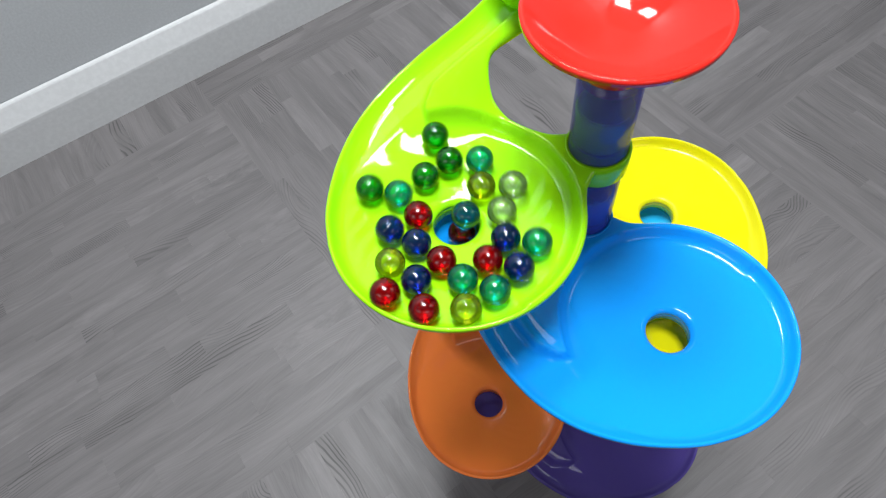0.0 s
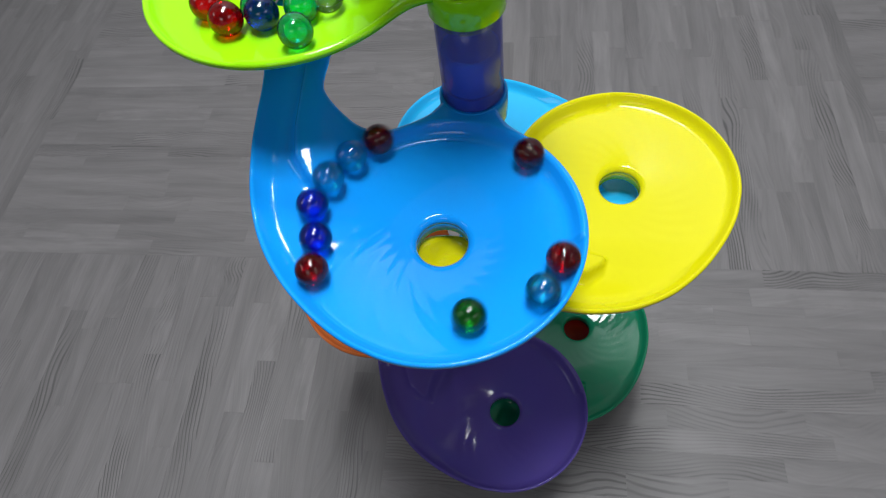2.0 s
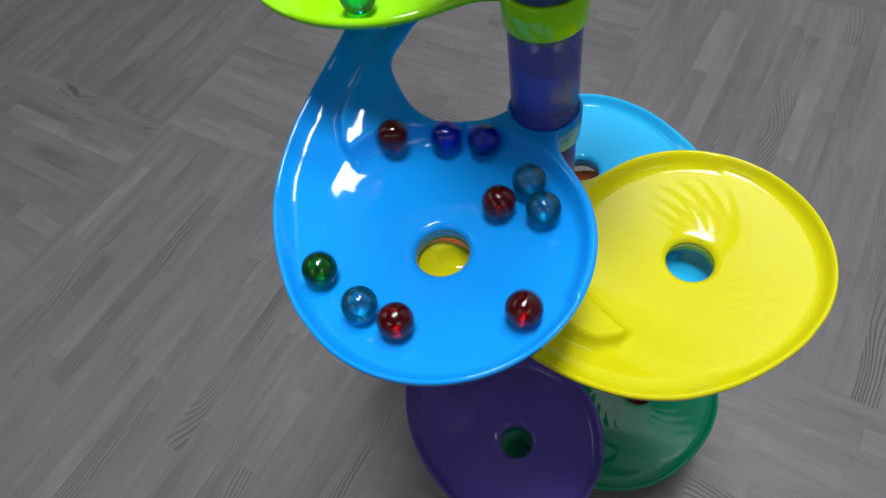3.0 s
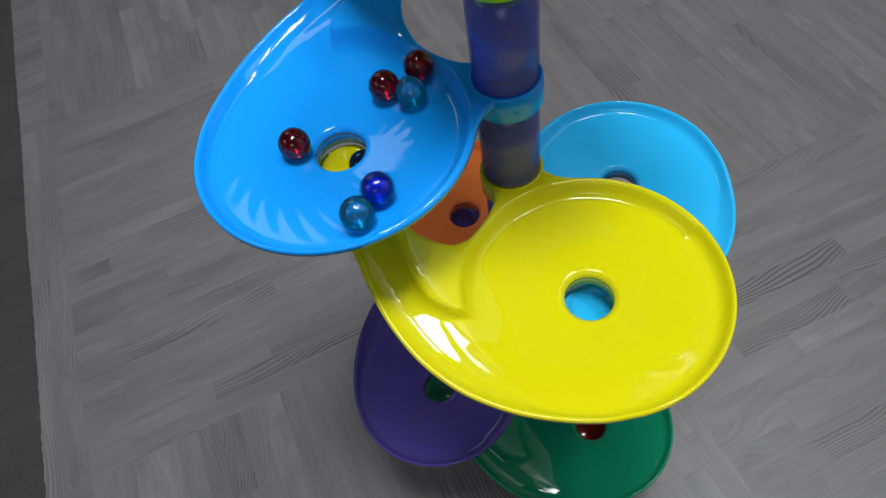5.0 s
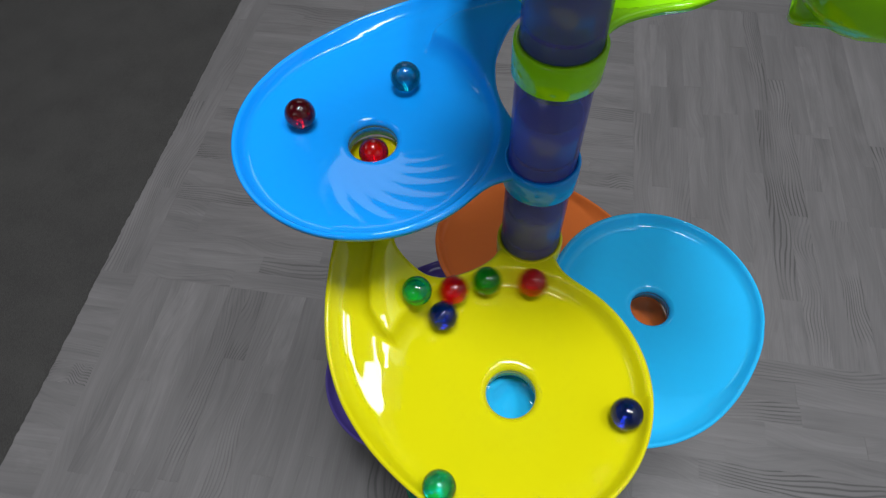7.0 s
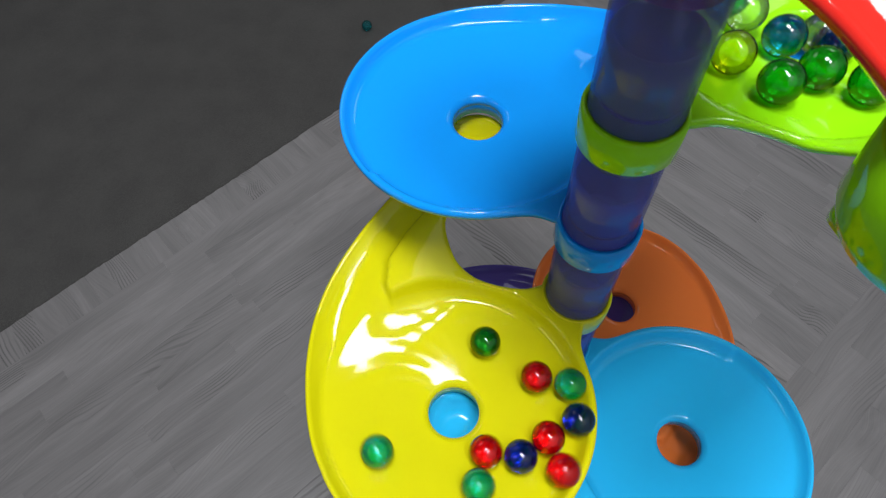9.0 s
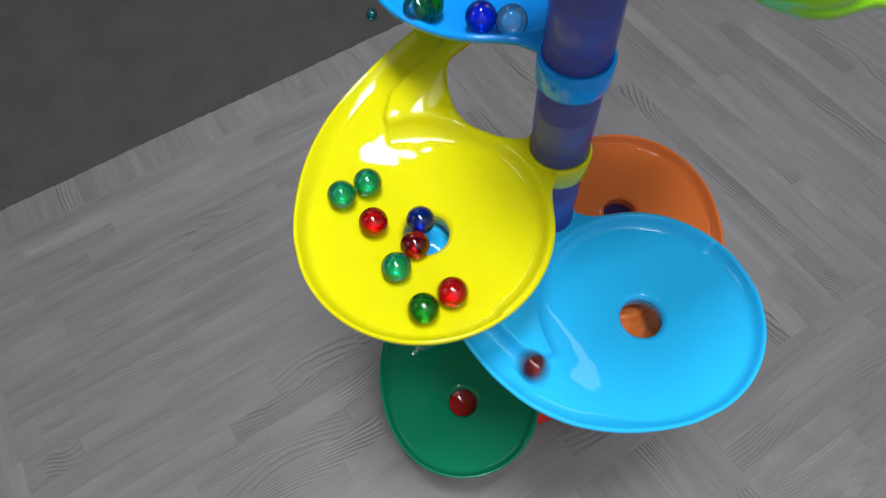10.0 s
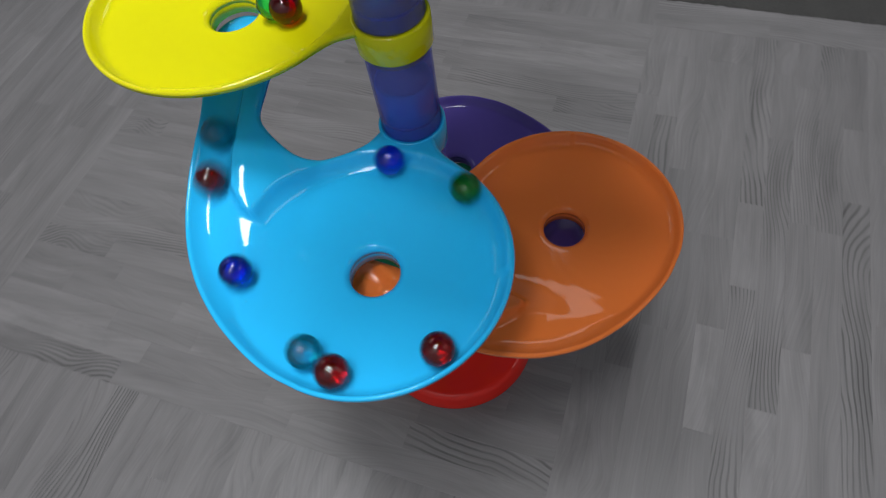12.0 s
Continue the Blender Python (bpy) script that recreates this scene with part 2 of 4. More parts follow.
def tray_height(x, y, edge):
    """Top surface at (x, y); edge: distance from the outline."""
    rho = math.hypot(x - D, y)
    lift = chute_lift(x, y)
    plateau = min(rho - 0.955, y - ridge(x)) if x < 1.2 else -1.0
    in_cup = math.hypot(x - CUP.x, y - CUP.y)
    if in_cup < 0.2:
        plateau = min(plateau, -0.02 - (0.2 - in_cup))
    bank = min(max((0.012 - plateau) / 0.12, 0.0), 1.0)
    wall = min(max((edge - 0.02) / (0.095 + 0.085 * smooth(0.94, 1.05, rho)), 0.0), 1.0)
    m = (1 - (1 - wall) ** 2.3) * (1 - (1 - bank) ** 2.2) * smooth(0.0, 0.3, bank)
    deep = 0.105 + 0.088 * (1 - min(max((rho - HOLE) / (0.95 - HOLE), 0), 1))
    z = lift - m * deep
    if rho < 0.9:
        phi = math.atan2(y, x - D)
        z += 0.0004 * math.sin(24 * (phi - 1.5 * rho)) * smooth(0.24, 0.45, rho) * smooth(0.9, 0.75, rho)
    z -= 0.03 * smooth(HOLE + 0.045, HOLE, rho) ** 2
    z -= 0.018 * smooth(0.022, 0.0, edge)
    return z


def moulded_sheet(name, o, hole, height, core):
    """A thin sheet with a round hole at D: outline rings, an even lattice of points between them, top and underside. core: radius left open round the tube."""
    n = len(o)
    pts = [p.copy() for p in o]
    edges = [(k, (k + 1) % n) for k in range(n)]
    norms = []
    for k in range(n):
        t = (o[(k + 1) % n] - o[k - 1]).normalized()
        norms.append(Vector((-t.y, t.x)))
    arr = np.array([(p.x, p.y) for p in o])

    def edge_distance(x, y):
        ax, bx = arr, np.roll(arr, -1, 0)
        d = bx - ax
        u = np.clip(((x - ax[:, 0]) * d[:, 0] + (y - ax[:, 1]) * d[:, 1]) / (d ** 2).sum(1), 0, 1)
        return float(np.sqrt(((ax + u[:, None] * d - (x, y)) ** 2).sum(1)).min())

    def inside(x, y):
        ax, bx = arr, np.roll(arr, -1, 0)
        c = (ax[:, 1] > y) != (bx[:, 1] > y)
        xs = ax[:, 0] + (y - ax[:, 1]) / np.where(c, bx[:, 1] - ax[:, 1], 1) * (bx[:, 0] - ax[:, 0])
        return bool((c & (x < xs)).sum() % 2)

    for off in (0.012, 0.024, 0.04, 0.06, 0.08, 0.10, 0.12, 0.14):
        for k in range(n):
            p = o[k] + norms[k] * off
            if inside(p.x, p.y) and edge_distance(p.x, p.y) > off * 0.93:
                pts.append(p)
    base = len(pts)
    hole_n = 48
    for r in (hole, hole + 0.015, hole + 0.03, hole + 0.05):
        for k in range(hole_n):
            a = 2 * math.pi * k / hole_n
            pts.append(Vector((D + r * math.cos(a), r * math.sin(a))))
    edges += [(base + k, base + (k + 1) % hole_n) for k in range(hole_n)]
    step = 0.021
    row = 0
    y = -1.8
    while y < 1.05:
        x = -0.7 + (row % 2) * step / 2
        while x < 2.35:
            rho = math.hypot(x - D, y)
            if rho > hole + 0.07 and inside(x, y) and edge_distance(x, y) > 0.155:
                pts.append(Vector((x, y)))
            x += step
        y += step * 0.866
        row += 1
    verts, _, faces, *_ = delaunay_2d_cdt(pts, edges, [], 1, 1e-6)
    keep = []
    for f in faces:
        cx = sum(verts[i].x for i in f) / 3
        cy = sum(verts[i].y for i in f) / 3
        if inside(cx, cy) and math.hypot(cx - D, cy) > hole * 0.995 and math.hypot(cx, cy) > core:
            keep.append(f)
    used = sorted({i for f in keep for i in f})
    where = {i: k for k, i in enumerate(used)}
    top, bottom = [], []
    for i in used:
        v = verts[i]
        e = edge_distance(v.x, v.y)
        z = height(v.x, v.y, e)
        top.append((v.x * U, v.y * U, z * U))
        bottom.append((v.x * U, v.y * U, (z - 0.03) * U))
    k = len(top)
    tris = [tuple(where[i] for i in f) for f in keep]
    count = {}
    for f in tris:
        for a, b in zip(f, f[1:] + f[:1]):
            count[(a, b)] = count.get((a, b), 0) + 1
    faces_out = tris + [tuple(i + k for i in reversed(f)) for f in tris]
    for (a, b) in count:
        if (b, a) not in count:
            faces_out.append((b, a, a + k, b + k))
    me = bpy.data.meshes.new(name)
    me.from_pydata(top + bottom, [], faces_out)
    me.update()
    for p in me.polygons:
        p.use_smooth = True
    return me


SHEET = moulded_sheet("tray_sheet", tray_outline(), HOLE, tray_height, 0.15)
TRAYS = [
    ("lime", LIME, -182.9, "glossy lime green plastic marble tray with chute and cup"),
    ("blue", BLUE, -90.0, "glossy bright blue plastic marble tray with swirl grooves"),
    ("yellow", YELLOW, 6.6, "glossy yellow plastic marble tray with swirl grooves"),
    ("cyan", CYAN, 103.2, "glossy light blue plastic marble tray with swirl grooves"),
    ("orange", ORANGE, 190.8, "glossy orange plastic marble tray low on the tower"),
    ("purple", PURPLE, 287.3, "dark purple plastic marble tray low on the tower"),
    ("green", GREEN, 382.8, "dark green plastic marble tray near the floor"),
]


def level(k):
    return (FLOOR_DROP - RISE * k) * U


def build_tray(k, mat, angle, label):
    ob = tagged(new("marble_tray"), label, "marble tray", "trays of the marble tower")
    ob.matrix_world = pose(0, 0, level(k), 0, 0, angle)
    me = SHEET.copy()
    me.materials.append(mat)
    sheet = new("tray_sheet", me)
    sheet.parent = ob
    lip = part("hole_collar", turned([((HOLE + 0.004) * U, -0.225 * U), ((HOLE + 0.035) * U, -0.235 * U), ((HOLE + 0.03) * U, -0.34 * U), ((HOLE + 0.004) * U, -0.34 * U)], 48), mat, ob)
    lip.location = (D * U, 0, 0)
    part("tube_collar", turned([((TUBE_R + 0.003) * U, 0.006 * U), ((RING - 0.012) * U, 0.006 * U), (RING * U, -0.01 * U), (RING * U, -0.215 * U), ((RING - 0.01) * U, -0.23 * U), ((TUBE_R + 0.003) * U, -0.23 * U)], 64), mat, ob)
    part("tube_socket", turned([(0.195 * U, 0.45 * U), (0.21 * U, 0.45 * U), (0.218 * U, 0.43 * U), (0.218 * U, -0.30 * U), (0.195 * U, -0.30 * U)], 64), mat, ob)
    if k == 0:
        cup = part("catch_cup", turned([(0.001 * U, 0.60 * U), (0.2 * U, 0.60 * U), (0.265 * U, 0.62 * U), (0.288 * U, 0.66 * U), (0.304 * U, 0.92 * U), (0.313 * U, 0.94 * U), (0.325 * U, 0.925 * U),
                                        (0.31 * U, 0.65 * U), (0.285 * U, 0.59 * U), (0.2 * U, 0.565 * U), (0.001 * U, 0.565 * U)], 64, False), mat, ob)
        cup.location = (CUP.x * U, CUP.y * U, 0)
    return ob


for k, (cname, mat, angle, label) in enumerate(TRAYS):
    build_tray(k, mat, angle, label)

# tinted tubes between the trays
def spacer_tube(z0, z1, label):
    ob = tagged(new("spacer_tube"), label, "tube", "tubes of the marble tower")
    ob.location.z = z0
    part("tube_wall", turned([(0.224 * U, 0), (TUBE_R * U, 0), (TUBE_R * U, z1 - z0), (0.224 * U, z1 - z0)], 64), TUBE, ob)
    part("end_ring", turned([(0.2205 * U, 0.10 * U), (0.2235 * U, 0.10 * U), (0.2235 * U, 0.125 * U), (0.2205 * U, 0.125 * U)], 64), TUBE, ob)
    return ob


for k in range(7):
    spacer_tube(level(k) + 0.008 * U, level(k - 1) - 0.232 * U if k else level(0) + 0.835 * U, "clear violet-blue tinted plastic tube between two trays")

# round red foot on the floor
foot = tagged(new("tower_foot"), "round red plastic base standing on the floor", "base")
part("base_plate", turned([(0.001 * U, 0.30 * U), (0.26 * U, 0.30 * U), (0.34 * U, 0.26 * U), (0.80 * U, 0.22 * U), (0.90 * U, 0.24 * U), (0.96 * U, 0.23 * U), (1.0 * U, 0.17 * U), (1.035 * U, 0.02 * U), (1.04 * U, 0.0), (1.01 * U, 0.0), (0.001 * U, 0.0)], 96, False), RED, foot)
part("foot_socket", turned([(0.24 * U, 0.28 * U), (RING * U, 0.28 * U), (RING * U, 0.45 * U), (0.24 * U, 0.45 * U)], 64), RED, foot)
catch = part("catch_cup", turned([(0.001 * U, 0.40 * U), (0.30 * U, 0.42 * U), (0.37 * U, 0.47 * U), (0.40 * U, 0.80 * U), (0.42 * U, 0.82 * U), (0.44 * U, 0.80 * U), (0.45 * U, 0.02 * U), (0.44 * U, 0.0), (0.001 * U, 0.0)], 64, False), RED, foot, "red catching cup under the lowest tray")
catch.location = (1.18 * U, 0.495 * U, 0.0005)
spacer_tube(0.3 * U, level(6) - 0.235 * U, "clear violet-blue tinted plastic tube above the foot")


BOWL_R, END_R, MOUTH = 0.66, 0.285, 0.185


def bowl_outline():
    """A drop: the round bowl over the tube, narrowing to the round end over the cup."""
    lean, bend = 50, 80
    o = arc(0, 0, BOWL_R, lean, 360 - lean, 90)
    side = [V2(BOWL_R * math.cos(radians(lean)), BOWL_R * math.sin(radians(lean))), V2(0.60, 0.375), V2(0.80, 0.305), V2(1.05, 0.288), V2(D + END_R * math.cos(radians(bend)), END_R * math.sin(radians(bend)))]
    o += catmull([V2(p.x, -p.y) for p in side], 8)
    o += arc(D, 0, END_R, -bend, bend, 40)
    o += catmull(side[::-1], 8)
    return o


def bowl_height(x, y, edge):
    """Rim sinking towards the end, a round hollow that becomes a trough, the rolled-in mouth of the spout."""
    along = smooth(0.25, D - 0.1, x)
    wall = min(max((edge - 0.022) / (0.56 - 0.36 * along), 0.0), 1.0)
    z = 1.335 - 0.22 * smooth(0.2, D, x) - (0.30 - 0.10 * along) * (1 - (1 - wall) ** 2.2)
    z -= 0.06 * smooth(MOUTH + 0.07, MOUTH, math.hypot(x - D, y)) ** 2
    return z - 0.02 * smooth(0.022, 0.0, edge)


def bowl_dish(parent):
    """The drop-shaped bowl and the spout under its end."""
    me = moulded_sheet("dish", bowl_outline(), MOUTH, bowl_height, 0.0)
    me.materials.append(RED)
    new("dish", me).parent = parent
    bm = turned([(0.165 * U, 0.64 * U), (0.182 * U, 0.83 * U), (0.20 * U, 0.83 * U), (0.262 * U, 1.03 * U), (0.279 * U, 1.06 * U), (0.270 * U, 0.95 * U), (0.235 * U, 0.64 * U)], 64)
    for v in bm.verts:
        # lower on the trough's side, so that it stays under the trough's floor
        v.co.z = min(v.co.z, (0.915 + 0.2 * smooth(-0.16, 0.06, v.co.x / U)) * U)
    spout = part("spout", bm, RED, parent)
    spout.location.x = D * U


# red top bowl
bowl = tagged(new("marble_bowl"), "glossy red plastic funnel bowl on top of the tower", "bowl")
bowl.matrix_world = pose(0, 0, level(0), 0, 0, -182.9 - 94.2)
bowl_dish(bowl)
part("plug", turned([(0.19 * U, 1.02 * U), (0.25 * U, 1.02 * U), (0.245 * U, 0.84 * U), (0.215 * U, 0.83 * U), (0.215 * U, 0.72 * U), (0.19 * U, 0.72 * U)], 64), RED, bowl)

# ---- the room ----
SLANT = math.degrees(math.atan(0.125))
floor = tagged(link("floor", box(-3.4, 3.4, -1.0, 1.1, -0.02, -0.003), SUBFLOOR, smooth=False), "grey-washed wooden parquet floor in crosswise blocks", "floor", kind="structure")
floor.matrix_world = pose(0, 0, 0, 0, 0, SLANT)


def carpet_mesh():
    """A flat pile with a frayed, rounded front edge."""
    fray = random.Random(8)
    bm = bmesh.new()
    rows = []
    for k in range(1361):
        x = -3.4 + k * 0.005
        cut = fray.uniform(-0.0008, 0.0008) + 0.0005 * math.sin(x * 17)
        rows.append([bm.verts.new(p) for p in ((x, -3.2, 0.002), (x, cut - 0.006, 0.002), (x, cut - 0.002, 0.0016), (x, cut, 0.0003), (x, cut, -0.0025), (x, -3.2, -0.0025))])
    for a, b in zip(rows, rows[1:]):
        for j in range(6):
            bm.faces.new((a[j], b[j], b[(j + 1) % 6], a[(j + 1) % 6]))
    for end in (rows[0], rows[-1]):
        bm.faces.new(end)
    bmesh.ops.recalc_face_normals(bm, faces=bm.faces)
    return bm


carpet = tagged(link("carpet", carpet_mesh(), CARPET, smooth=False), "dark grey short-pile carpet", "carpet", kind="structure")
carpet.matrix_world = pose(0, -0.524, 0.0, 0, 0, SLANT)
wall = tagged(link("wall_north", box(-3.4, 3.4, 0, 0.1, 0, CEILING), PAINT, smooth=False), "pale grey painted wall", "wall", kind="structure")
wall.matrix_world = pose(0, 12.32 * U, 0, 0, 0, SLANT - 1.5)


def skirting():
    """A board with a long sloping top edge, rounded where the slope begins."""
    bm = bmesh.new()
    profile = [(0.0, 0.0), (-0.018, 0.0), (-0.018, 0.070), (-0.0175, 0.074), (-0.0155, 0.079), (-0.006, 0.104), (-0.004, 0.1065), (0.0, 0.108)]
    ends = [[bm.verts.new((x, y, z)) for y, z in profile] for x in (-3.4, 3.4)]
    for k in range(len(profile)):
        n = (k + 1) % len(profile)
        bm.faces.new((ends[0][k], ends[0][n], ends[1][n], ends[1][k]))
    bm.faces.new(ends[0])
    bm.faces.new(ends[1])
    bmesh.ops.recalc_face_normals(bm, faces=bm.faces)
    return bm


board = tagged(link("baseboard", skirting(), TRIM, smooth=False), "white painted skirting board along the wall", "baseboard", kind="structure")
board.matrix_world = pose(0, 12.32 * U - 0.002, 0, 0, 0, SLANT - 1.5)
for wname, m in (("wall_south", pose(0, -3.2, 0, 0, 0, SLANT)), ("wall_east", pose(3.0, -1.2, 0, 0, 0, SLANT + 90)), ("wall_west", pose(-3.1, -1.2, 0, 0, 0, SLANT + 90))):
    w = tagged(link(wname, box(-3.4, 3.4, -0.1, 0, 0, CEILING), PAINT, smooth=False), "pale grey painted wall", "wall", kind="structure")
    w.matrix_world = m
ceiling = tagged(link("ceiling", box(-3.8, 3.8, -4.2, 2.0, CEILING, CEILING + 0.1), TRIM, smooth=False), "plain white ceiling", "ceiling", kind="structure")
# bodies for the main panel and for the four invented fill panels
for lx, ly, wide, power in LAMPS:
    panel = tagged(new("main_and_fill_panel"), "square white ceiling panel of the main light and added fill, switched on", "ceiling light", "ceiling light panels")
    panel.matrix_world = pose(lx, ly, CEILING)
    part("panel_frame", box(-wide / 2 - 0.02, wide / 2 + 0.02, -wide / 2 - 0.02, wide / 2 + 0.02, -0.012, 0.0, 0.003), TRIM, panel, smooth=False)
    part("diffuser", box(-wide / 2, wide / 2, -wide / 2, wide / 2, -0.016, -0.0125), PANEL, panel, smooth=False)

# parquet: blocks of strips laid crosswise
BLOCK, STRIP = 0.61, 0.0244
rng = random.Random(5)
strip_meshes = []
for length in (0.10, 0.14, 0.19, 0.25, 0.31):
    sb = box(-length / 2 + 0.00004, length / 2 - 0.00004, -STRIP / 2 + 0.00003, STRIP / 2 - 0.00003, -0.004, 0.0)
    me = bpy.data.meshes.new("parquet_strip")
    sb.to_mesh(me)
    sb.free()
    me.materials.append(WOOD)
    strip_meshes.append((length, me))
spare = {0: bmesh.new(), 1: bmesh.new()}
turn = pose(0, 0, 0, 0, 0, SLANT)
near = []
for bi in range(-6, 6):
    for bj in range(-2, 2):
        along = (bi + bj + 1) % 2
        u0, v0 = -0.115 + bi * BLOCK, 0.14 + bj * BLOCK
        for k in range(25):
            x = rng.uniform(-0.08, 0.0)
            while x < BLOCK:
                length, me = rng.choice(strip_meshes)
                a, b = max(x, 0.0), min(max(x + length, 0.05), BLOCK)
                if BLOCK - b < 0.05:
                    b = BLOCK
                x = b + 1e-6
                if along == 1:
                    b = min(b, 0.93 - v0)
                if b - a < 0.02:
                    continue
                mid, off = (a + b) / 2, (k + 0.5) * STRIP
                u, v = (u0 + mid, v0 + off) if along == 0 else (u0 + off, v0 + mid)
                if v < -0.9 or v > 0.93 or abs(u) > 3.3:
                    continue
                lift = rng.uniform(-0.00015, 0.0)
                near.append((math.hypot(u + 0.12, v - 0.0), along, u, v, b - a, length, me, lift))
near.sort(key=lambda q: q[0])
for i, (_, along, u, v, span, length, me, lift) in enumerate(near):
    place = turn @ pose(u, v, lift, 0, 0, 90 if along else 0)
    if i < 300:
        strip = new("parquet_strip", me)
        strip.parent = floor
        strip.matrix_parent_inverse = floor.matrix_world.inverted()
        strip.matrix_basis = place @ Matrix.Diagonal((span / length, 1, 1, 1))
    else:
        bm = spare[along]
        lx, ly = (u, v) if along == 0 else (v, -u)
        sb = [(sx * (span / 2 - 0.00004), sy * (STRIP / 2 - 0.00003)) for sx, sy in ((-1, -1), (1, -1), (1, 1), (-1, 1))]
        top = [bm.verts.new((lx + px, ly + py, lift)) for px, py in sb]
        low = [bm.verts.new((lx + px, ly + py, -0.004)) for px, py in sb]
        bm.faces.new(top)
        for c in range(4):
            bm.faces.new((top[c], low[c], low[(c + 1) % 4], top[(c + 1) % 4]))
for along, bm in spare.items():
    rest = tagged(link("parquet_strips", bm, WOOD_JOINED, floor, smooth=False), kind="stuff")
    rest.matrix_parent_inverse = floor.matrix_world.inverted()
    rest.matrix_basis = turn @ pose(0, 0, 0, 0, 0, 90 if along else 0)


# ---- marbles ----
BALL = 0.114
COLOURS = {"green": "dark green", "royal": "royal blue", "light": "light turquoise", "red": "deep red", "yellow": "yellow", "clear": "colourless"}
ball_meshes = {}
for cname, mat in GLASS.items():
    bb = bmesh.new()
    bmesh.ops.create_uvsphere(bb, u_segments=40, v_segments=24, radius=BALL * U)
    me = bpy.data.meshes.new("marble")
    bb.to_mesh(me)
    bb.free()
    for p in me.polygons:
        p.use_smooth = True
    me.materials.append(mat)
    ball_meshes[cname] = me


def marble(colour):
    ob = new("marble", ball_meshes[colour])
    tagged(ob, COLOURS[colour] + " glass marble rolling down the tower's trays", "marble", "glass marbles")
    return {"ob": ob, "rows": []}


def roll(ball, tray, *rows):
    """Rows of seconds, angle round the tray's hole and distance from it."""
    ball["rows"] += [(t, tray, a, r) for t, a, r in rows]


def rest_height(tray, a, r):
    x, y = D + r * math.cos(radians(a)), r * math.sin(radians(a))
    return tray_height(x, y, 0.2 if r > 1.0 else 1.0) + BALL


def settle(a, r):
    """Keep the ball's centre inside the rim."""
    a = (a + 180) % 360 - 180
    most = lerp_table(a, [-180, -150, -140, -125, -113, -102, -90, -76, -59, -47, -26, 0, 180],
                      [0.872, 0.872, 1.87, 1.62, 1.46, 1.37, 1.26, 1.13, 1.03, 0.94, 0.88, 0.872, 0.872])
    return min(r, most)


def spot(tray, a, r, z=None):
    r = settle(a, r)
    if z is None:
        z = rest_height(tray, a, r)
    x, y = D + r * math.cos(radians(a)), r * math.sin(radians(a))
    yaw = radians(TRAYS[tray][2])
    return Vector((x * math.cos(yaw) - y * math.sin(yaw), x * math.sin(yaw) + y * math.cos(yaw), z + level(tray) / U)) * U


def on_sheet(tray, p):
    """The place on a tray's sheet nearest above or below p."""
    yaw = -radians(TRAYS[tray][2])
    x, y = (p.x * math.cos(yaw) - p.y * math.sin(yaw)) / U - D, (p.x * math.sin(yaw) + p.y * math.cos(yaw)) / U
    return spot(tray, math.degrees(math.atan2(y, x)), math.hypot(x, y))


BALLS = []


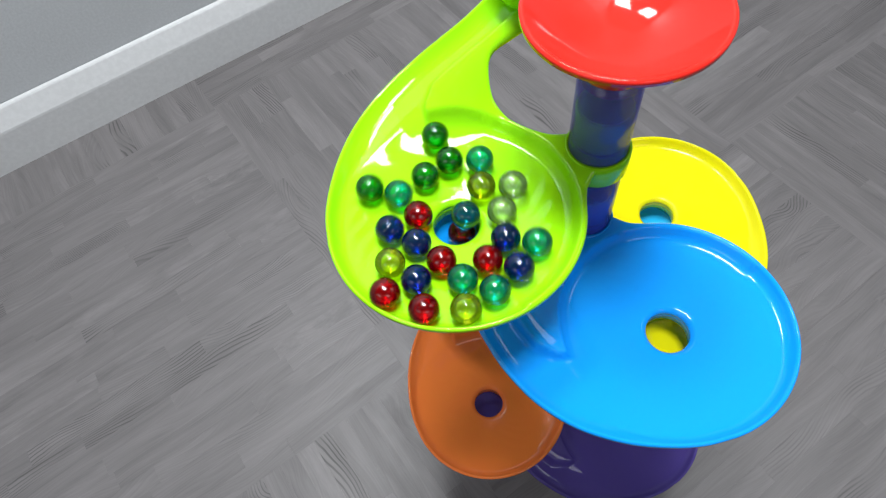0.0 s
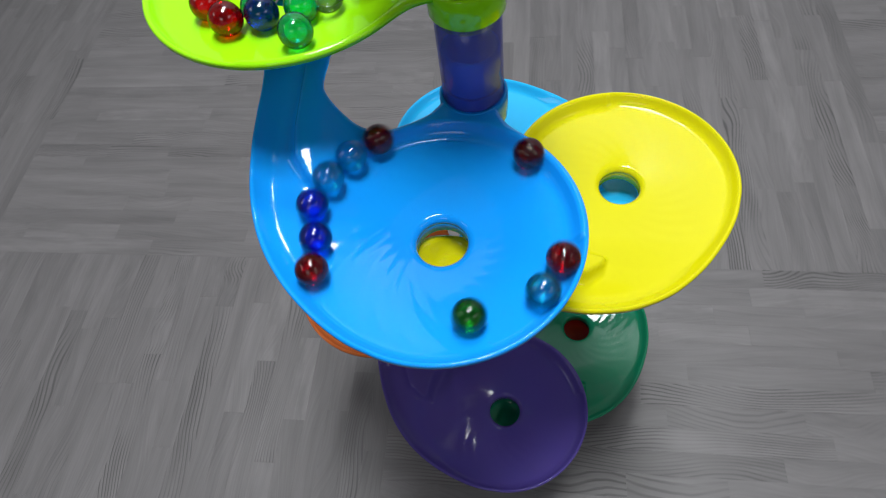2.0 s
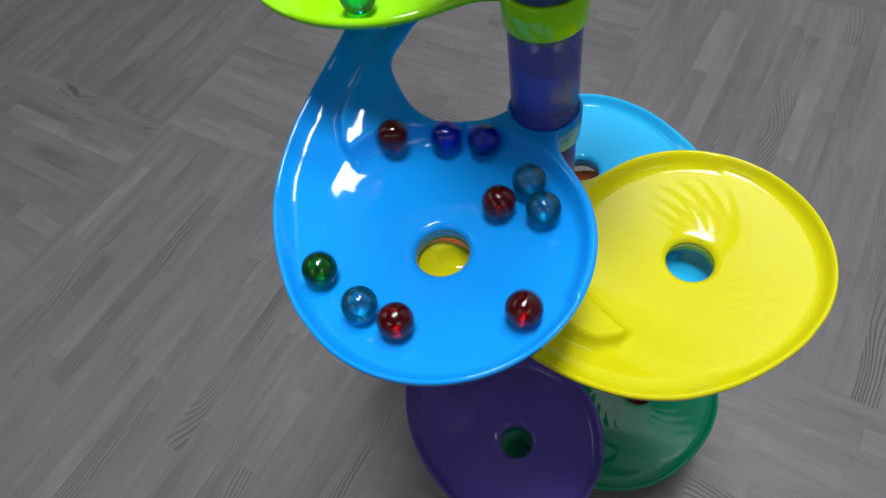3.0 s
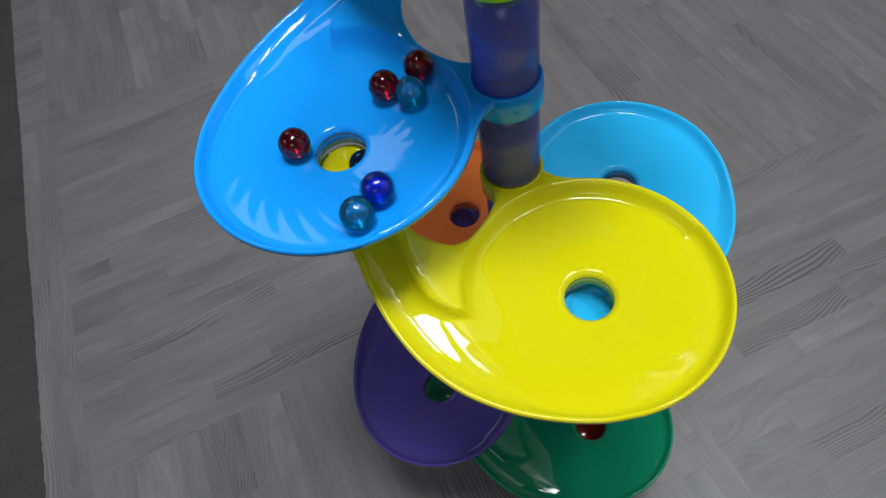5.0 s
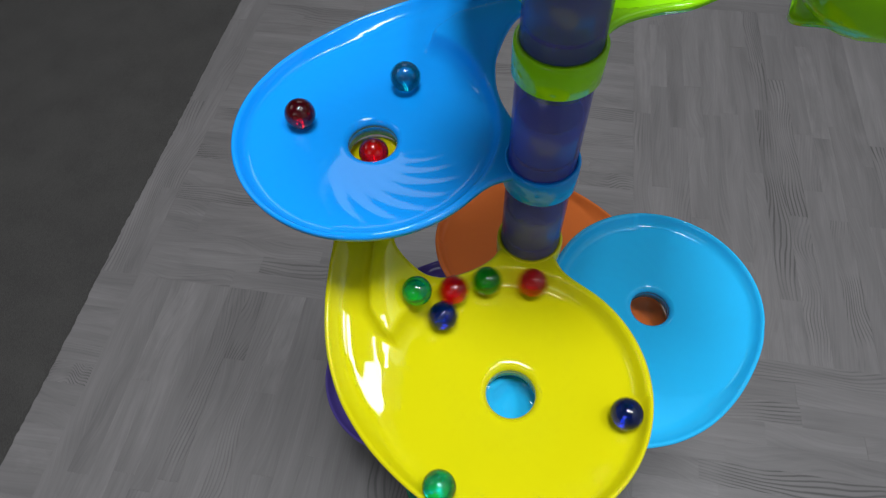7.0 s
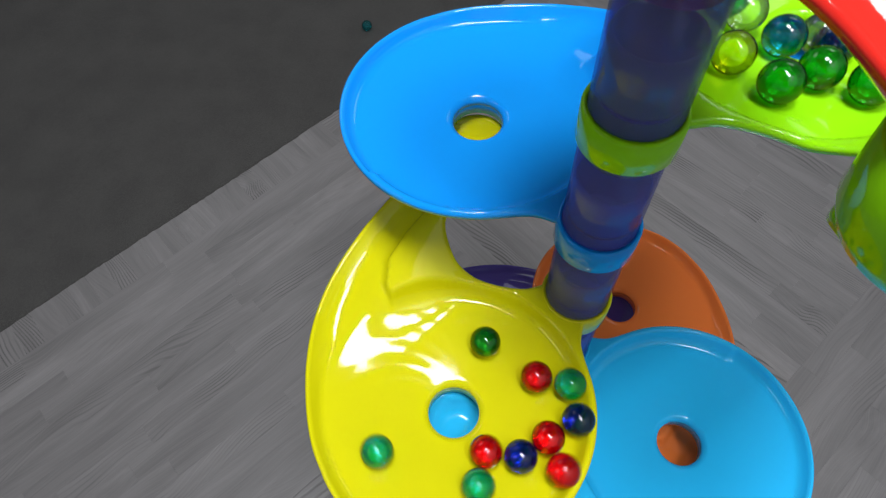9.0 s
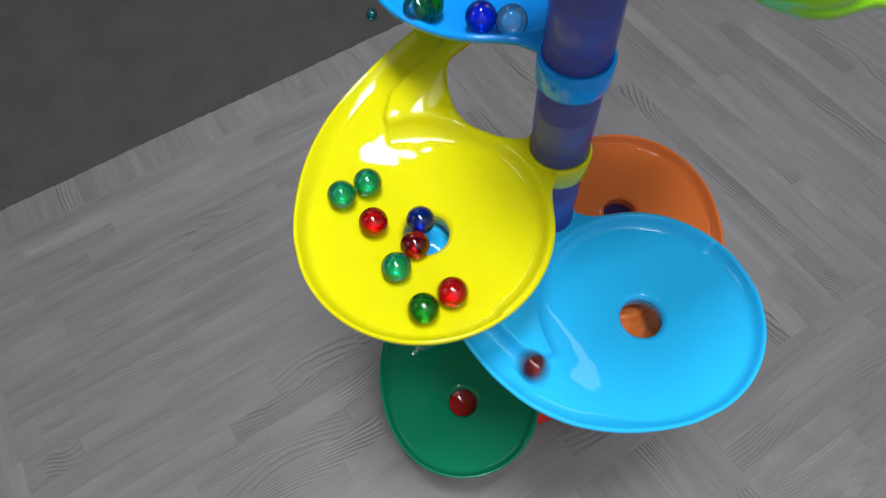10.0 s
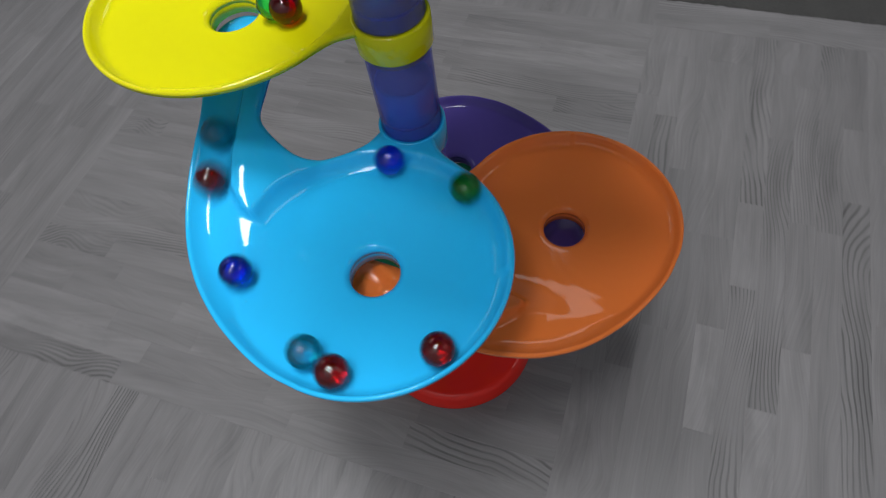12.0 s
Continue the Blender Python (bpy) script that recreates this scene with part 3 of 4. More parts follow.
def key(ball):
    rows = ball["rows"]
    on_tray = {}
    BALLS.append(ball)
    nodes = []
    for i, (t, k, a, r) in enumerate(rows):
        if i == 0 and t > 0:
            nodes.append((0.0, k, -137, 1.85))
            nodes.append((max(t - 0.2, 0.02), k, -137, 1.85))
        if i and rows[i - 1][1] != k:
            t1, k1, a1, r1 = rows[i - 1]
            hole = min(t1 + 0.15, t1 + (t - t1) * 0.4)
            if t - t1 > 0.9:
                late = max(hole, t - 0.7 - ((a + 110) % 360) / 360 * 0.8)
                for share in (0.25, 0.5, 0.75):
                    nodes.append((t1 + (late - t1) * share, k1, a1 + 220 * (late - t1) * share, r1 + (0.36 - r1) * share ** 2))
                hole = late
                nodes.append((hole, k1, a1 + 220 * (late - t1), 0.05))
            else:
                nodes.append((hole, k1, a1 + 40, 0.05))
            down = min(hole + 0.11, hole + (t - hole) * 0.5)
            nodes.append((down, k, -137, 1.85))
            if t - 0.3 > down:
                nodes.append((t - 0.3, k, -137, 1.85))
            if a > -70 and t - 0.12 > nodes[-1][0] + 0.02:
                nodes.append((t - 0.12, k, -100, 1.24))
        nodes.append((t, k, a, r))
    ts = [q[0] for q in nodes]
    out = []
    for step in range(121):
        t = step / 10
        j = max([q for q in range(len(ts)) if ts[q] <= t + 1e-6] or [0])
        n0 = nodes[j]
        if j == len(nodes) - 1:
            out.append((t, spot(n0[1], n0[2], n0[3])))
            continue
        n1 = nodes[j + 1]
        f = (t - n0[0]) / max(n1[0] - n0[0], 1e-6)
        if n0[1] != n1[1]:
            out.append((t, spot(n0[1], n0[2], n0[3]).lerp(spot(n1[1], n1[2], n1[3]), f)))
            continue
        vals = []
        for c in (2, 3):
            d = (n1[c] - n0[c]) / (n1[0] - n0[0])
            s0 = s1 = d
            if j and nodes[j - 1][1] == n0[1] and n0[0] > nodes[j - 1][0]:
                p = (n0[c] - nodes[j - 1][c]) / (n0[0] - nodes[j - 1][0])
                s0 = 0.0 if p * d <= 0 else 2 * p * d / (p + d)
            if j + 2 < len(nodes) and nodes[j + 2][1] == n1[1]:
                q = (nodes[j + 2][c] - n1[c]) / max(nodes[j + 2][0] - n1[0], 1e-6)
                s1 = 0.0 if q * d <= 0 else 2 * q * d / (q + d)
            h = n1[0] - n0[0]
            vals.append((2 * f ** 3 - 3 * f * f + 1) * n0[c] + (f ** 3 - 2 * f * f + f) * h * s0 + (3 * f * f - 2 * f ** 3) * n1[c] + (f ** 3 - f * f) * h * s1)
        out.append((t, spot(n0[1], vals[0], vals[1])))
        on_tray[step] = n0[1]
    ball["course"], ball["on_tray"] = [p for t, p in out], on_tray


def keep_apart(balls):
    """Balls on one tray touch, but never run through each other."""
    for step in range(121):
        for tray in range(4):
            here = [b for b in balls if b["on_tray"].get(step) == tray]
            for turn_no in range(12):
                moved = False
                for b0, b1 in itertools.combinations(here, 2):
                    gap = b1["course"][step] - b0["course"][step]
                    short = 2 * BALL * U - gap.length
                    if short < 0.0002:
                        continue
                    moved = True
                    flat = Vector((gap.x, gap.y, 0.0))
                    flat = flat.normalized() if flat.length > 1e-5 else Vector((1, 0, 0))
                    b0["course"][step] = on_sheet(tray, b0["course"][step] - flat * short * 0.5)
                    b1["course"][step] = on_sheet(tray, b1["course"][step] + flat * short * 0.5)
                if not moved:
                    break
    for b in balls:
        walk(b["ob"], [(step / 10, Matrix.Translation(p)) for step, p in enumerate(b["course"])])


def motions():
    stray = marble("light")["ob"]
    stray["label"] = "light turquoise glass marble rolling on the carpet"
    walk(stray, [(t, pose(x, y, BALL * U + 0.002)) for t, x, y in ((0.0, -1.9, -2.2), (8.0, -1.9, -2.2), (8.5, -0.5, -1.0), (8.8, -0.24, -0.675), (9.0, -0.205, -0.653), (10.0, -0.054, -0.565), (10.8, -0.02, -0.55), (12.0, -0.01, -0.545))])
    ball = marble("light")
    roll(ball, 1, (0.1, -99, 1.22), (0.2, -40, 0.85), (0.3, 4, 0.81), (0.4, 67, 0.83), (0.5, 102, 0.86), (0.6, 159, 0.82), (0.7, 200, 0.86), (0.8, 255, 0.9), (0.9, 289, 0.94), (1, 353, 0.85), (1.1, 390, 0.9), (1.2, 444, 0.88))
    roll(ball, 1, (1.4, 535, 0.97), (1.5, 570, 0.88), (1.8, 685, 0.73), (2, 784, 0.84), (2.5, 923, 0.88), (3, 1070, 0.67), (3.5, 1200, 0.81), (3.7, 1250, 0.68), (5.3, 1695, 0.6), (5.5, 1713, 0.74), (5.7, 1729, 0.65), (6, 1810, 0.38))
    roll(ball, 1, (6.2, 1895, 0.25), (6.4, 1956, 0.55), (6.5, 1965, 0.62), (6.7, 1994, 0.59))
    roll(ball, 2, (8.3, -68, 0.83), (8.5, -5, 0.63), (8.6, 40, 0.71), (8.8, 95, 0.83), (9, 147, 0.84), (9.3, 199, 0.71), (9.5, 253, 0.69), (9.7, 289, 0.6), (9.9, 336, 0.35), (10, 390, 0.43), (10.2, 446, 0.47), (10.4, 511, 0.44))
    roll(ball, 2, (10.5, 530, 0.44), (10.8, 627, 0.56), (11, 663, 0.57), (11.2, 715, 0.38), (11.3, 754, 0.39), (11.5, 829, 0.59), (11.6, 855, 0.64), (11.7, 863, 0.75), (11.8, 875, 0.7), (12, 899, 0.39))
    key(ball)
    ball = marble("green")
    roll(ball, 1, (0.2, -71, 0.95), (0.3, -22, 0.78), (0.4, 43, 0.83), (0.5, 78, 0.87), (0.6, 133, 0.83), (0.7, 172, 0.86), (0.8, 226, 0.95), (0.9, 265, 0.89), (1, 329, 0.79), (1.1, 367, 0.87), (1.2, 415, 0.88), (1.3, 449, 0.91))
    roll(ball, 1, (1.4, 502, 0.93), (1.5, 533, 0.9), (1.8, 659, 1.02), (2, 748, 0.69), (2.5, 895, 0.89), (3, 1041, 0.79), (3.5, 1180, 0.82), (3.7, 1226, 0.61))
    roll(ball, 2, (5.5, -67, 0.93), (5.7, 61, 0.88), (6, 200, 0.88), (6.2, 285, 0.92), (6.4, 362, 0.6), (6.5, 401, 0.72), (6.7, 464, 0.88), (8.3, 968, 0.5), (8.5, 1020, 0.35), (8.6, 1067, 0.29), (8.8, 1194, 0.18), (9, 1281, 0.53))
    roll(ball, 2, (9.3, 1317, 0.52), (9.5, 1368, 0.69), (9.7, 1401, 0.59), (9.9, 1462, 0.51), (10, 1499, 0.73), (10.2, 1534, 0.75), (10.4, 1572, 0.66), (10.5, 1585, 0.65), (10.8, 1679, 0.45), (11, 1722, 0.36))
    roll(ball, 3, (11.5, -114, 1.43), (11.6, -73, 1), (11.7, -19, 0.81), (11.8, 50, 0.85), (12, 141, 0.88))
    key(ball)
    ball = marble("red")
    roll(ball, 1, (0.2, -97, 1.17), (0.3, -54, 0.84), (0.4, 22, 0.82), (0.5, 64, 0.88), (0.6, 115, 0.84), (0.7, 157, 0.87), (0.8, 212, 0.97), (0.9, 247, 0.91), (1, 299, 0.66), (1.1, 345, 0.52), (1.2, 404, 0.65), (1.3, 440, 0.7))
    roll(ball, 1, (1.4, 484, 0.85), (1.5, 503, 0.9), (1.8, 603, 1.04), (2, 661, 0.9), (2.5, 816, 0.87), (3, 958, 0.89), (3.5, 1095, 0.59), (3.7, 1162, 0.73), (5.3, 1509, 0.13))
    roll(ball, 2, (5.5, -127, 1.59), (5.7, -78, 0.96), (6, 101, 0.9), (6.2, 193, 0.91), (6.4, 280, 0.91), (6.5, 311, 0.87), (6.7, 415, 0.86), (8.3, 974, 0.82), (8.5, 1027, 0.8), (8.6, 1063, 0.76), (8.8, 1125, 0.66), (9, 1198, 0.69))
    roll(ball, 2, (9.3, 1215, 0.43), (9.5, 1287, 0.48), (9.7, 1327, 0.47), (9.9, 1363, 0.33), (10, 1461, 0.1))
    roll(ball, 3, (10.8, -94, 1.15), (11, -6, 0.79), (11.2, 71, 0.88), (11.3, 100, 0.85), (11.5, 164, 0.89), (11.6, 201, 0.92), (11.7, 228, 0.91), (11.8, 267, 0.89), (12, 359, 0.83))
    key(ball)
    ball = marble("light")
    roll(ball, 0, (0, 163, 0.08))
    roll(ball, 1, (0.4, -109, 1.31), (0.5, -77, 0.98), (0.6, -8, 0.89), (0.7, 32, 0.87), (0.8, 93, 0.87), (0.9, 127, 0.93), (1, 175, 0.87), (1.1, 214, 0.81), (1.2, 271, 0.87), (1.3, 317, 0.62), (1.5, 416, 0.87), (1.8, 545, 0.97))
    roll(ball, 1, (2, 598, 0.89), (2.5, 734, 0.62), (3, 859, 0.7), (3.5, 987, 0.62), (3.7, 1027, 0.35))
    roll(ball, 2, (5.3, 84, 0.88), (5.5, 148, 0.89), (5.7, 212, 0.96), (6, 327, 0.81), (6.2, 405, 0.66), (6.4, 473, 0.84), (6.5, 493, 0.89), (6.7, 548, 0.88), (8.3, 766, 0.84), (8.5, 860, 0.87), (8.6, 910, 0.79), (8.8, 999, 0.94))
    roll(ball, 2, (9, 1070, 0.61), (9.3, 1182, 0.96), (9.5, 1239, 0.84), (9.7, 1290, 0.86), (9.9, 1335, 0.74), (10, 1369, 0.6), (10.2, 1420, 0.44), (10.4, 1514, 0.38), (10.5, 1543, 0.55), (10.8, 1614, 0.48), (11, 1680, 0.54), (11.5, 1743, 0.42))
    roll(ball, 2, (11.6, 1779, 0.12), (11.7, 1827, 0.19))
    roll(ball, 3, (12, -118, 1.48))
    key(ball)
    ball = marble("red")
    roll(ball, 0, (0, 50, 0.43), (0.2, 94, 0.28))
    roll(ball, 1, (0.5, -117, 1.41), (0.6, -63, 0.93), (0.7, -12, 0.83), (0.8, 59, 0.83), (0.9, 99, 0.89), (1, 151, 0.89), (1.1, 192, 0.82), (1.2, 252, 0.87), (1.3, 278, 0.84), (1.5, 341, 0.77), (1.8, 452, 0.75), (2, 504, 0.89))
    roll(ball, 1, (2.5, 640, 0.88), (3, 799, 0.76), (3.5, 924, 0.66), (3.7, 978, 0.87), (5.3, 1349, 0.8), (5.5, 1384, 0.64), (5.7, 1426, 0.43), (6, 1555, 0.74), (6.2, 1582, 0.6), (6.4, 1661, 0.36), (6.5, 1677, 0.53), (6.7, 1736, 0.57))
    roll(ball, 2, (8.3, -87, 0.56), (8.5, -29, 0.45), (8.6, 21, 0.47), (8.8, 93, 0.58), (9, 156, 0.63), (9.3, 210, 0.46), (9.5, 270, 0.53), (9.7, 305, 0.43), (9.9, 396, 0.29), (10, 438, 0.64), (10.2, 472, 0.81), (10.4, 517, 0.68))
    roll(ball, 2, (10.5, 531, 0.7), (10.8, 608, 0.69), (11, 639, 0.61), (11.2, 675, 0.41), (11.5, 809, 0.21), (11.6, 862, 0.39), (11.7, 875, 0.48), (11.8, 895, 0.52))
    key(ball)
    ball = marble("red")
    roll(ball, 0, (0, 93, 0.49), (0.2, 148, 0.23))
    roll(ball, 1, (0.7, -119, 1.41), (0.8, -85, 1), (0.9, -38, 0.76), (1, 32, 0.87), (1.1, 67, 0.91), (1.2, 120, 0.89), (1.3, 154, 0.92), (1.4, 206, 0.97), (1.5, 243, 0.89), (1.8, 356, 0.59), (2, 442, 0.86), (2.5, 582, 0.91))
    roll(ball, 1, (3, 733, 0.64), (3.5, 867, 0.81), (3.7, 925, 0.8), (5.3, 1391, 0.48), (5.5, 1490, 0.38), (5.7, 1537, 0.52), (6, 1595, 0.5), (6.2, 1664, 0.53), (6.4, 1695, 0.71), (6.5, 1700, 0.67), (6.7, 1690, 0.68))
    roll(ball, 2, (8.3, -172, 0.81), (8.5, -113, 0.63), (8.6, -71, 0.56), (8.8, -20, 0.45), (9, 83, 0.39), (9.3, 177, 0.32), (9.5, 264, 0.3), (9.7, 460, 0.05))
    roll(ball, 3, (10, -100, 1.17), (10.2, 4, 0.83), (10.4, 102, 0.87), (10.5, 139, 0.88), (10.8, 287, 0.91), (11, 380, 0.85), (11.2, 468, 0.89), (11.3, 503, 0.88), (11.5, 589, 0.9), (11.6, 630, 0.85), (11.7, 661, 0.72), (11.8, 706, 0.72))
    roll(ball, 3, (12, 767, 0.84))
    key(ball)
    ball = marble("royal")
    roll(ball, 0, (0, 38, 0.65), (0.2, 79, 0.55), (0.5, 132, 0.16))
    roll(ball, 1, (0.8, -120, 1.52), (0.9, -102, 1.2), (1, -48, 0.85), (1.1, -10, 0.77), (1.2, 39, 0.88), (1.3, 70, 0.89), (1.4, 111, 0.9), (1.5, 128, 0.9), (1.8, 217, 0.93), (2, 285, 0.85), (2.5, 438, 0.8), (3, 573, 0.83))
    roll(ball, 1, (3.5, 696, 0.66), (3.7, 768, 0.6), (5.3, 1249, 0.66), (5.5, 1277, 0.56), (5.7, 1347, 0.54), (6, 1387, 0.37))
    roll(ball, 2, (6.4, -115, 1.46), (6.5, -78, 1.04), (6.7, 23, 0.82), (8.3, 271, 0.81), (8.5, 328, 0.68), (8.6, 367, 0.62), (8.8, 436, 0.7), (9, 490, 0.87), (9.3, 540, 0.61), (9.5, 601, 0.48), (9.7, 633, 0.39), (9.9, 685, 0.07))
    roll(ball, 3, (10.4, -102, 1.22), (10.5, -64, 0.91), (10.8, 100, 0.88), (11, 187, 0.88), (11.2, 273, 0.92), (11.3, 302, 0.98), (11.5, 383, 0.71), (11.6, 428, 0.86), (11.7, 453, 0.87), (11.8, 487, 0.89), (12, 545, 0.86))
    key(ball)
    ball = marble("royal")
    roll(ball, 0, (0, 121, 0.45), (0.2, 197, 0.32), (0.5, 279, 0.16))
    roll(ball, 1, (0.8, -122, 1.56), (0.9, -112, 1.34), (1, -65, 0.94), (1.1, -29, 0.8), (1.2, 22, 0.86), (1.3, 54, 0.86), (1.4, 96, 0.87), (1.5, 113, 0.9), (1.8, 199, 0.95), (2, 269, 0.91), (2.5, 419, 0.81), (3, 554, 0.83))
    roll(ball, 1, (3.5, 673, 0.66), (3.7, 747, 0.45))
    roll(ball, 2, (5.3, 9, 0.84), (5.5, 111, 0.89), (5.7, 194, 1.01), (6, 305, 0.81), (6.2, 370, 0.64), (6.4, 443, 0.82), (6.5, 463, 0.89), (6.7, 515, 0.86), (8.3, 939, 0.73), (8.5, 993, 0.58), (8.6, 1039, 0.47), (8.8, 1100, 0.38))
    roll(ball, 2, (9, 1180, 0.58), (9.3, 1210, 0.65), (9.5, 1260, 0.47), (9.7, 1302, 0.39))
    roll(ball, 3, (10.2, -80, 1.05), (10.4, 36, 0.84), (10.5, 74, 0.88), (10.8, 220, 0.87), (11, 302, 0.91), (11.2, 386, 0.73), (11.3, 415, 0.84), (11.5, 480, 0.89), (11.6, 520, 0.92), (11.7, 544, 0.91), (11.8, 583, 0.88), (12, 646, 0.93))
    key(ball)
    ball = marble("light")
    roll(ball, 0, (0, 69, 0.59), (0.2, 105, 0.51), (0.5, 208, 0.23))
    roll(ball, 1, (1, -99, 1.21), (1.1, -59, 0.89), (1.2, 6, 0.84), (1.3, 36, 0.85), (1.4, 79, 0.84), (1.5, 98, 0.89), (1.8, 185, 0.97), (2, 254, 0.89), (2.5, 401, 0.63), (3, 519, 0.72), (3.5, 625, 0.86), (3.7, 647, 0.54))
    roll(ball, 1, (5.3, 855, 0.74), (5.5, 885, 0.65), (5.7, 952, 0.6), (6, 944, 0.46), (6.2, 959, 0.17))
    roll(ball, 2, (6.7, -83, 1.07), (8.3, 204, 0.87), (8.5, 259, 0.82), (8.6, 295, 0.78), (8.8, 343, 0.67), (9, 425, 0.57), (9.3, 479, 0.88), (9.5, 536, 0.76), (9.7, 586, 0.81), (9.9, 630, 0.79), (10, 667, 0.71), (10.2, 715, 0.61))
    roll(ball, 2, (10.4, 787, 0.58), (10.5, 813, 0.77), (10.8, 869, 0.58), (11, 942, 0.34), (11.2, 995, 0.4), (11.5, 1057, 0.17))
    roll(ball, 3, (11.8, -104, 1.29), (12, -18, 0.77))
    key(ball)
    ball = marble("red")
    roll(ball, 0, (0, -27, 0.29), (0.2, 47, 0.33), (0.5, 76, 0.28), (0.7, 100, 0.12))
    roll(ball, 1, (1.1, -119, 1.43), (1.2, -85, 1.1), (1.3, -55, 0.8), (1.5, 38, 0.86), (1.8, 158, 0.9), (2, 222, 0.91), (2.5, 356, 0.4), (3, 519, 0.47), (3.5, 641, 0.79), (3.7, 672, 0.58))
    roll(ball, 2, (5.3, -122, 1.54), (5.5, -48, 0.85), (5.7, 78, 0.92), (6, 226, 0.87), (6.2, 309, 0.88), (6.4, 396, 0.68), (6.5, 425, 0.87), (6.7, 488, 0.88), (8.3, 958, 0.73), (8.5, 1016, 0.6), (8.6, 1062, 0.5), (8.8, 1139, 0.49))
    roll(ball, 2, (9, 1186, 0.86), (9.3, 1243, 0.7), (9.5, 1294, 0.72), (9.7, 1328, 0.73), (9.9, 1377, 0.46), (10, 1405, 0.4), (10.2, 1483, 0.38), (10.4, 1544, 0.56), (10.5, 1559, 0.73), (10.8, 1608, 0.71), (11, 1654, 0.56), (11.2, 1685, 0.43))
    roll(ball, 2, (11.5, 1709, 0.23), (11.6, 1626, 0.13), (11.7, 1567, 0.12))
    roll(ball, 3, (12, -106, 1.33))
    key(ball)
    ball = marble("red")
    roll(ball, 0, (0, 28, 0.86), (0.2, 67, 0.82), (0.5, 108, 0.72), (0.7, 152, 0.46), (1, 229, 0.48), (1.2, 266, 0.4), (1.5, 353, 0.38), (2, 409, 0.6))
    key(ball)
    ball = marble("red")
    roll(ball, 0, (0, 49, 0.86), (0.2, 84, 0.8), (0.5, 135, 0.4), (0.7, 183, 0.47), (1, 251, 0.59), (1.2, 302, 0.47), (1.5, 382, 0.63), (2, 432, 0.61))
    key(ball)
    ball = marble("royal")
    roll(ball, 0, (0, 106, 0.69), (0.2, 160, 0.46), (0.5, 235, 0.55), (0.7, 273, 0.57), (1, 365, 0.42), (1.2, 391, 0.57), (1.5, 417, 0.63), (2, 453, 0.48), (8.7, 455, 0.46))
    roll(ball, 1, (9.3, -53, 0.69), (9.5, 51, 0.88), (9.7, 148, 0.78))
    key(ball)
    ball = marble("light")
    roll(ball, 0, (0, 127, 0.68), (0.2, 186, 0.54), (0.5, 257, 0.63), (0.7, 306, 0.46), (1, 390, 0.53), (1.2, 415, 0.56), (1.5, 432, 0.33), (2, 485, 0.45))
    key(ball)
    ball = marble("clear")
    roll(ball, 0, (0, -179, 0.51), (0.2, -123, 0.61), (0.5, -83, 0.43), (0.7, -31, 0.26), (1, 62, 0.49), (1.2, 83, 0.38), (1.5, 118, 0.29), (2, 152, 0.4), (9, 139, 0.36))
    key(ball)
    ball = marble("clear")
    roll(ball, 0, (0, 155, 0.36), (0.2, 236, 0.37), (0.5, 313, 0.36), (0.7, 371, 0.37), (1, 425, 0.36), (1.2, 450, 0.33), (2, 540, 0.3), (8.9, 560, 0.2))
    roll(ball, 1, (9.5, -1, 0.88), (9.7, 99, 0.8), (10, 163, 0.84))
    key(ball)
    ball = marble("royal")
    roll(ball, 0, (0, -11, 0.52), (0.2, 33, 0.78), (0.5, 71, 0.81), (0.7, 100, 0.64), (1, 182, 0.43), (1.2, 230, 0.38), (1.5, 262, 0.38), (2, 300, 0.4))
    key(ball)
    ball = marble("royal")
    roll(ball, 0, (0, 15, 0.39), (0.2, 53, 0.59), (0.5, 104, 0.48), (0.7, 167, 0.25), (1, 215, 0.2), (2, 262, 0.19))
    key(ball)
    ball = marble("light")
    roll(ball, 0, (0, -138, 0.54), (0.2, -105, 0.74), (0.5, -64, 0.62), (0.7, -8, 0.56), (1, 48, 0.72), (1.2, 63, 0.8), (1.5, 82, 0.59), (2, 118, 0.72))
    key(ball)
    ball = marble("light")
    roll(ball, 0, (0, 86, 0.75), (0.2, 128, 0.62), (0.5, 210, 0.47), (0.7, 243, 0.46), (1, 314, 0.5), (1.2, 367, 0.43), (1.5, 397, 0.43), (2, 445, 0.42))
    key(ball)
    ball = marble("light")
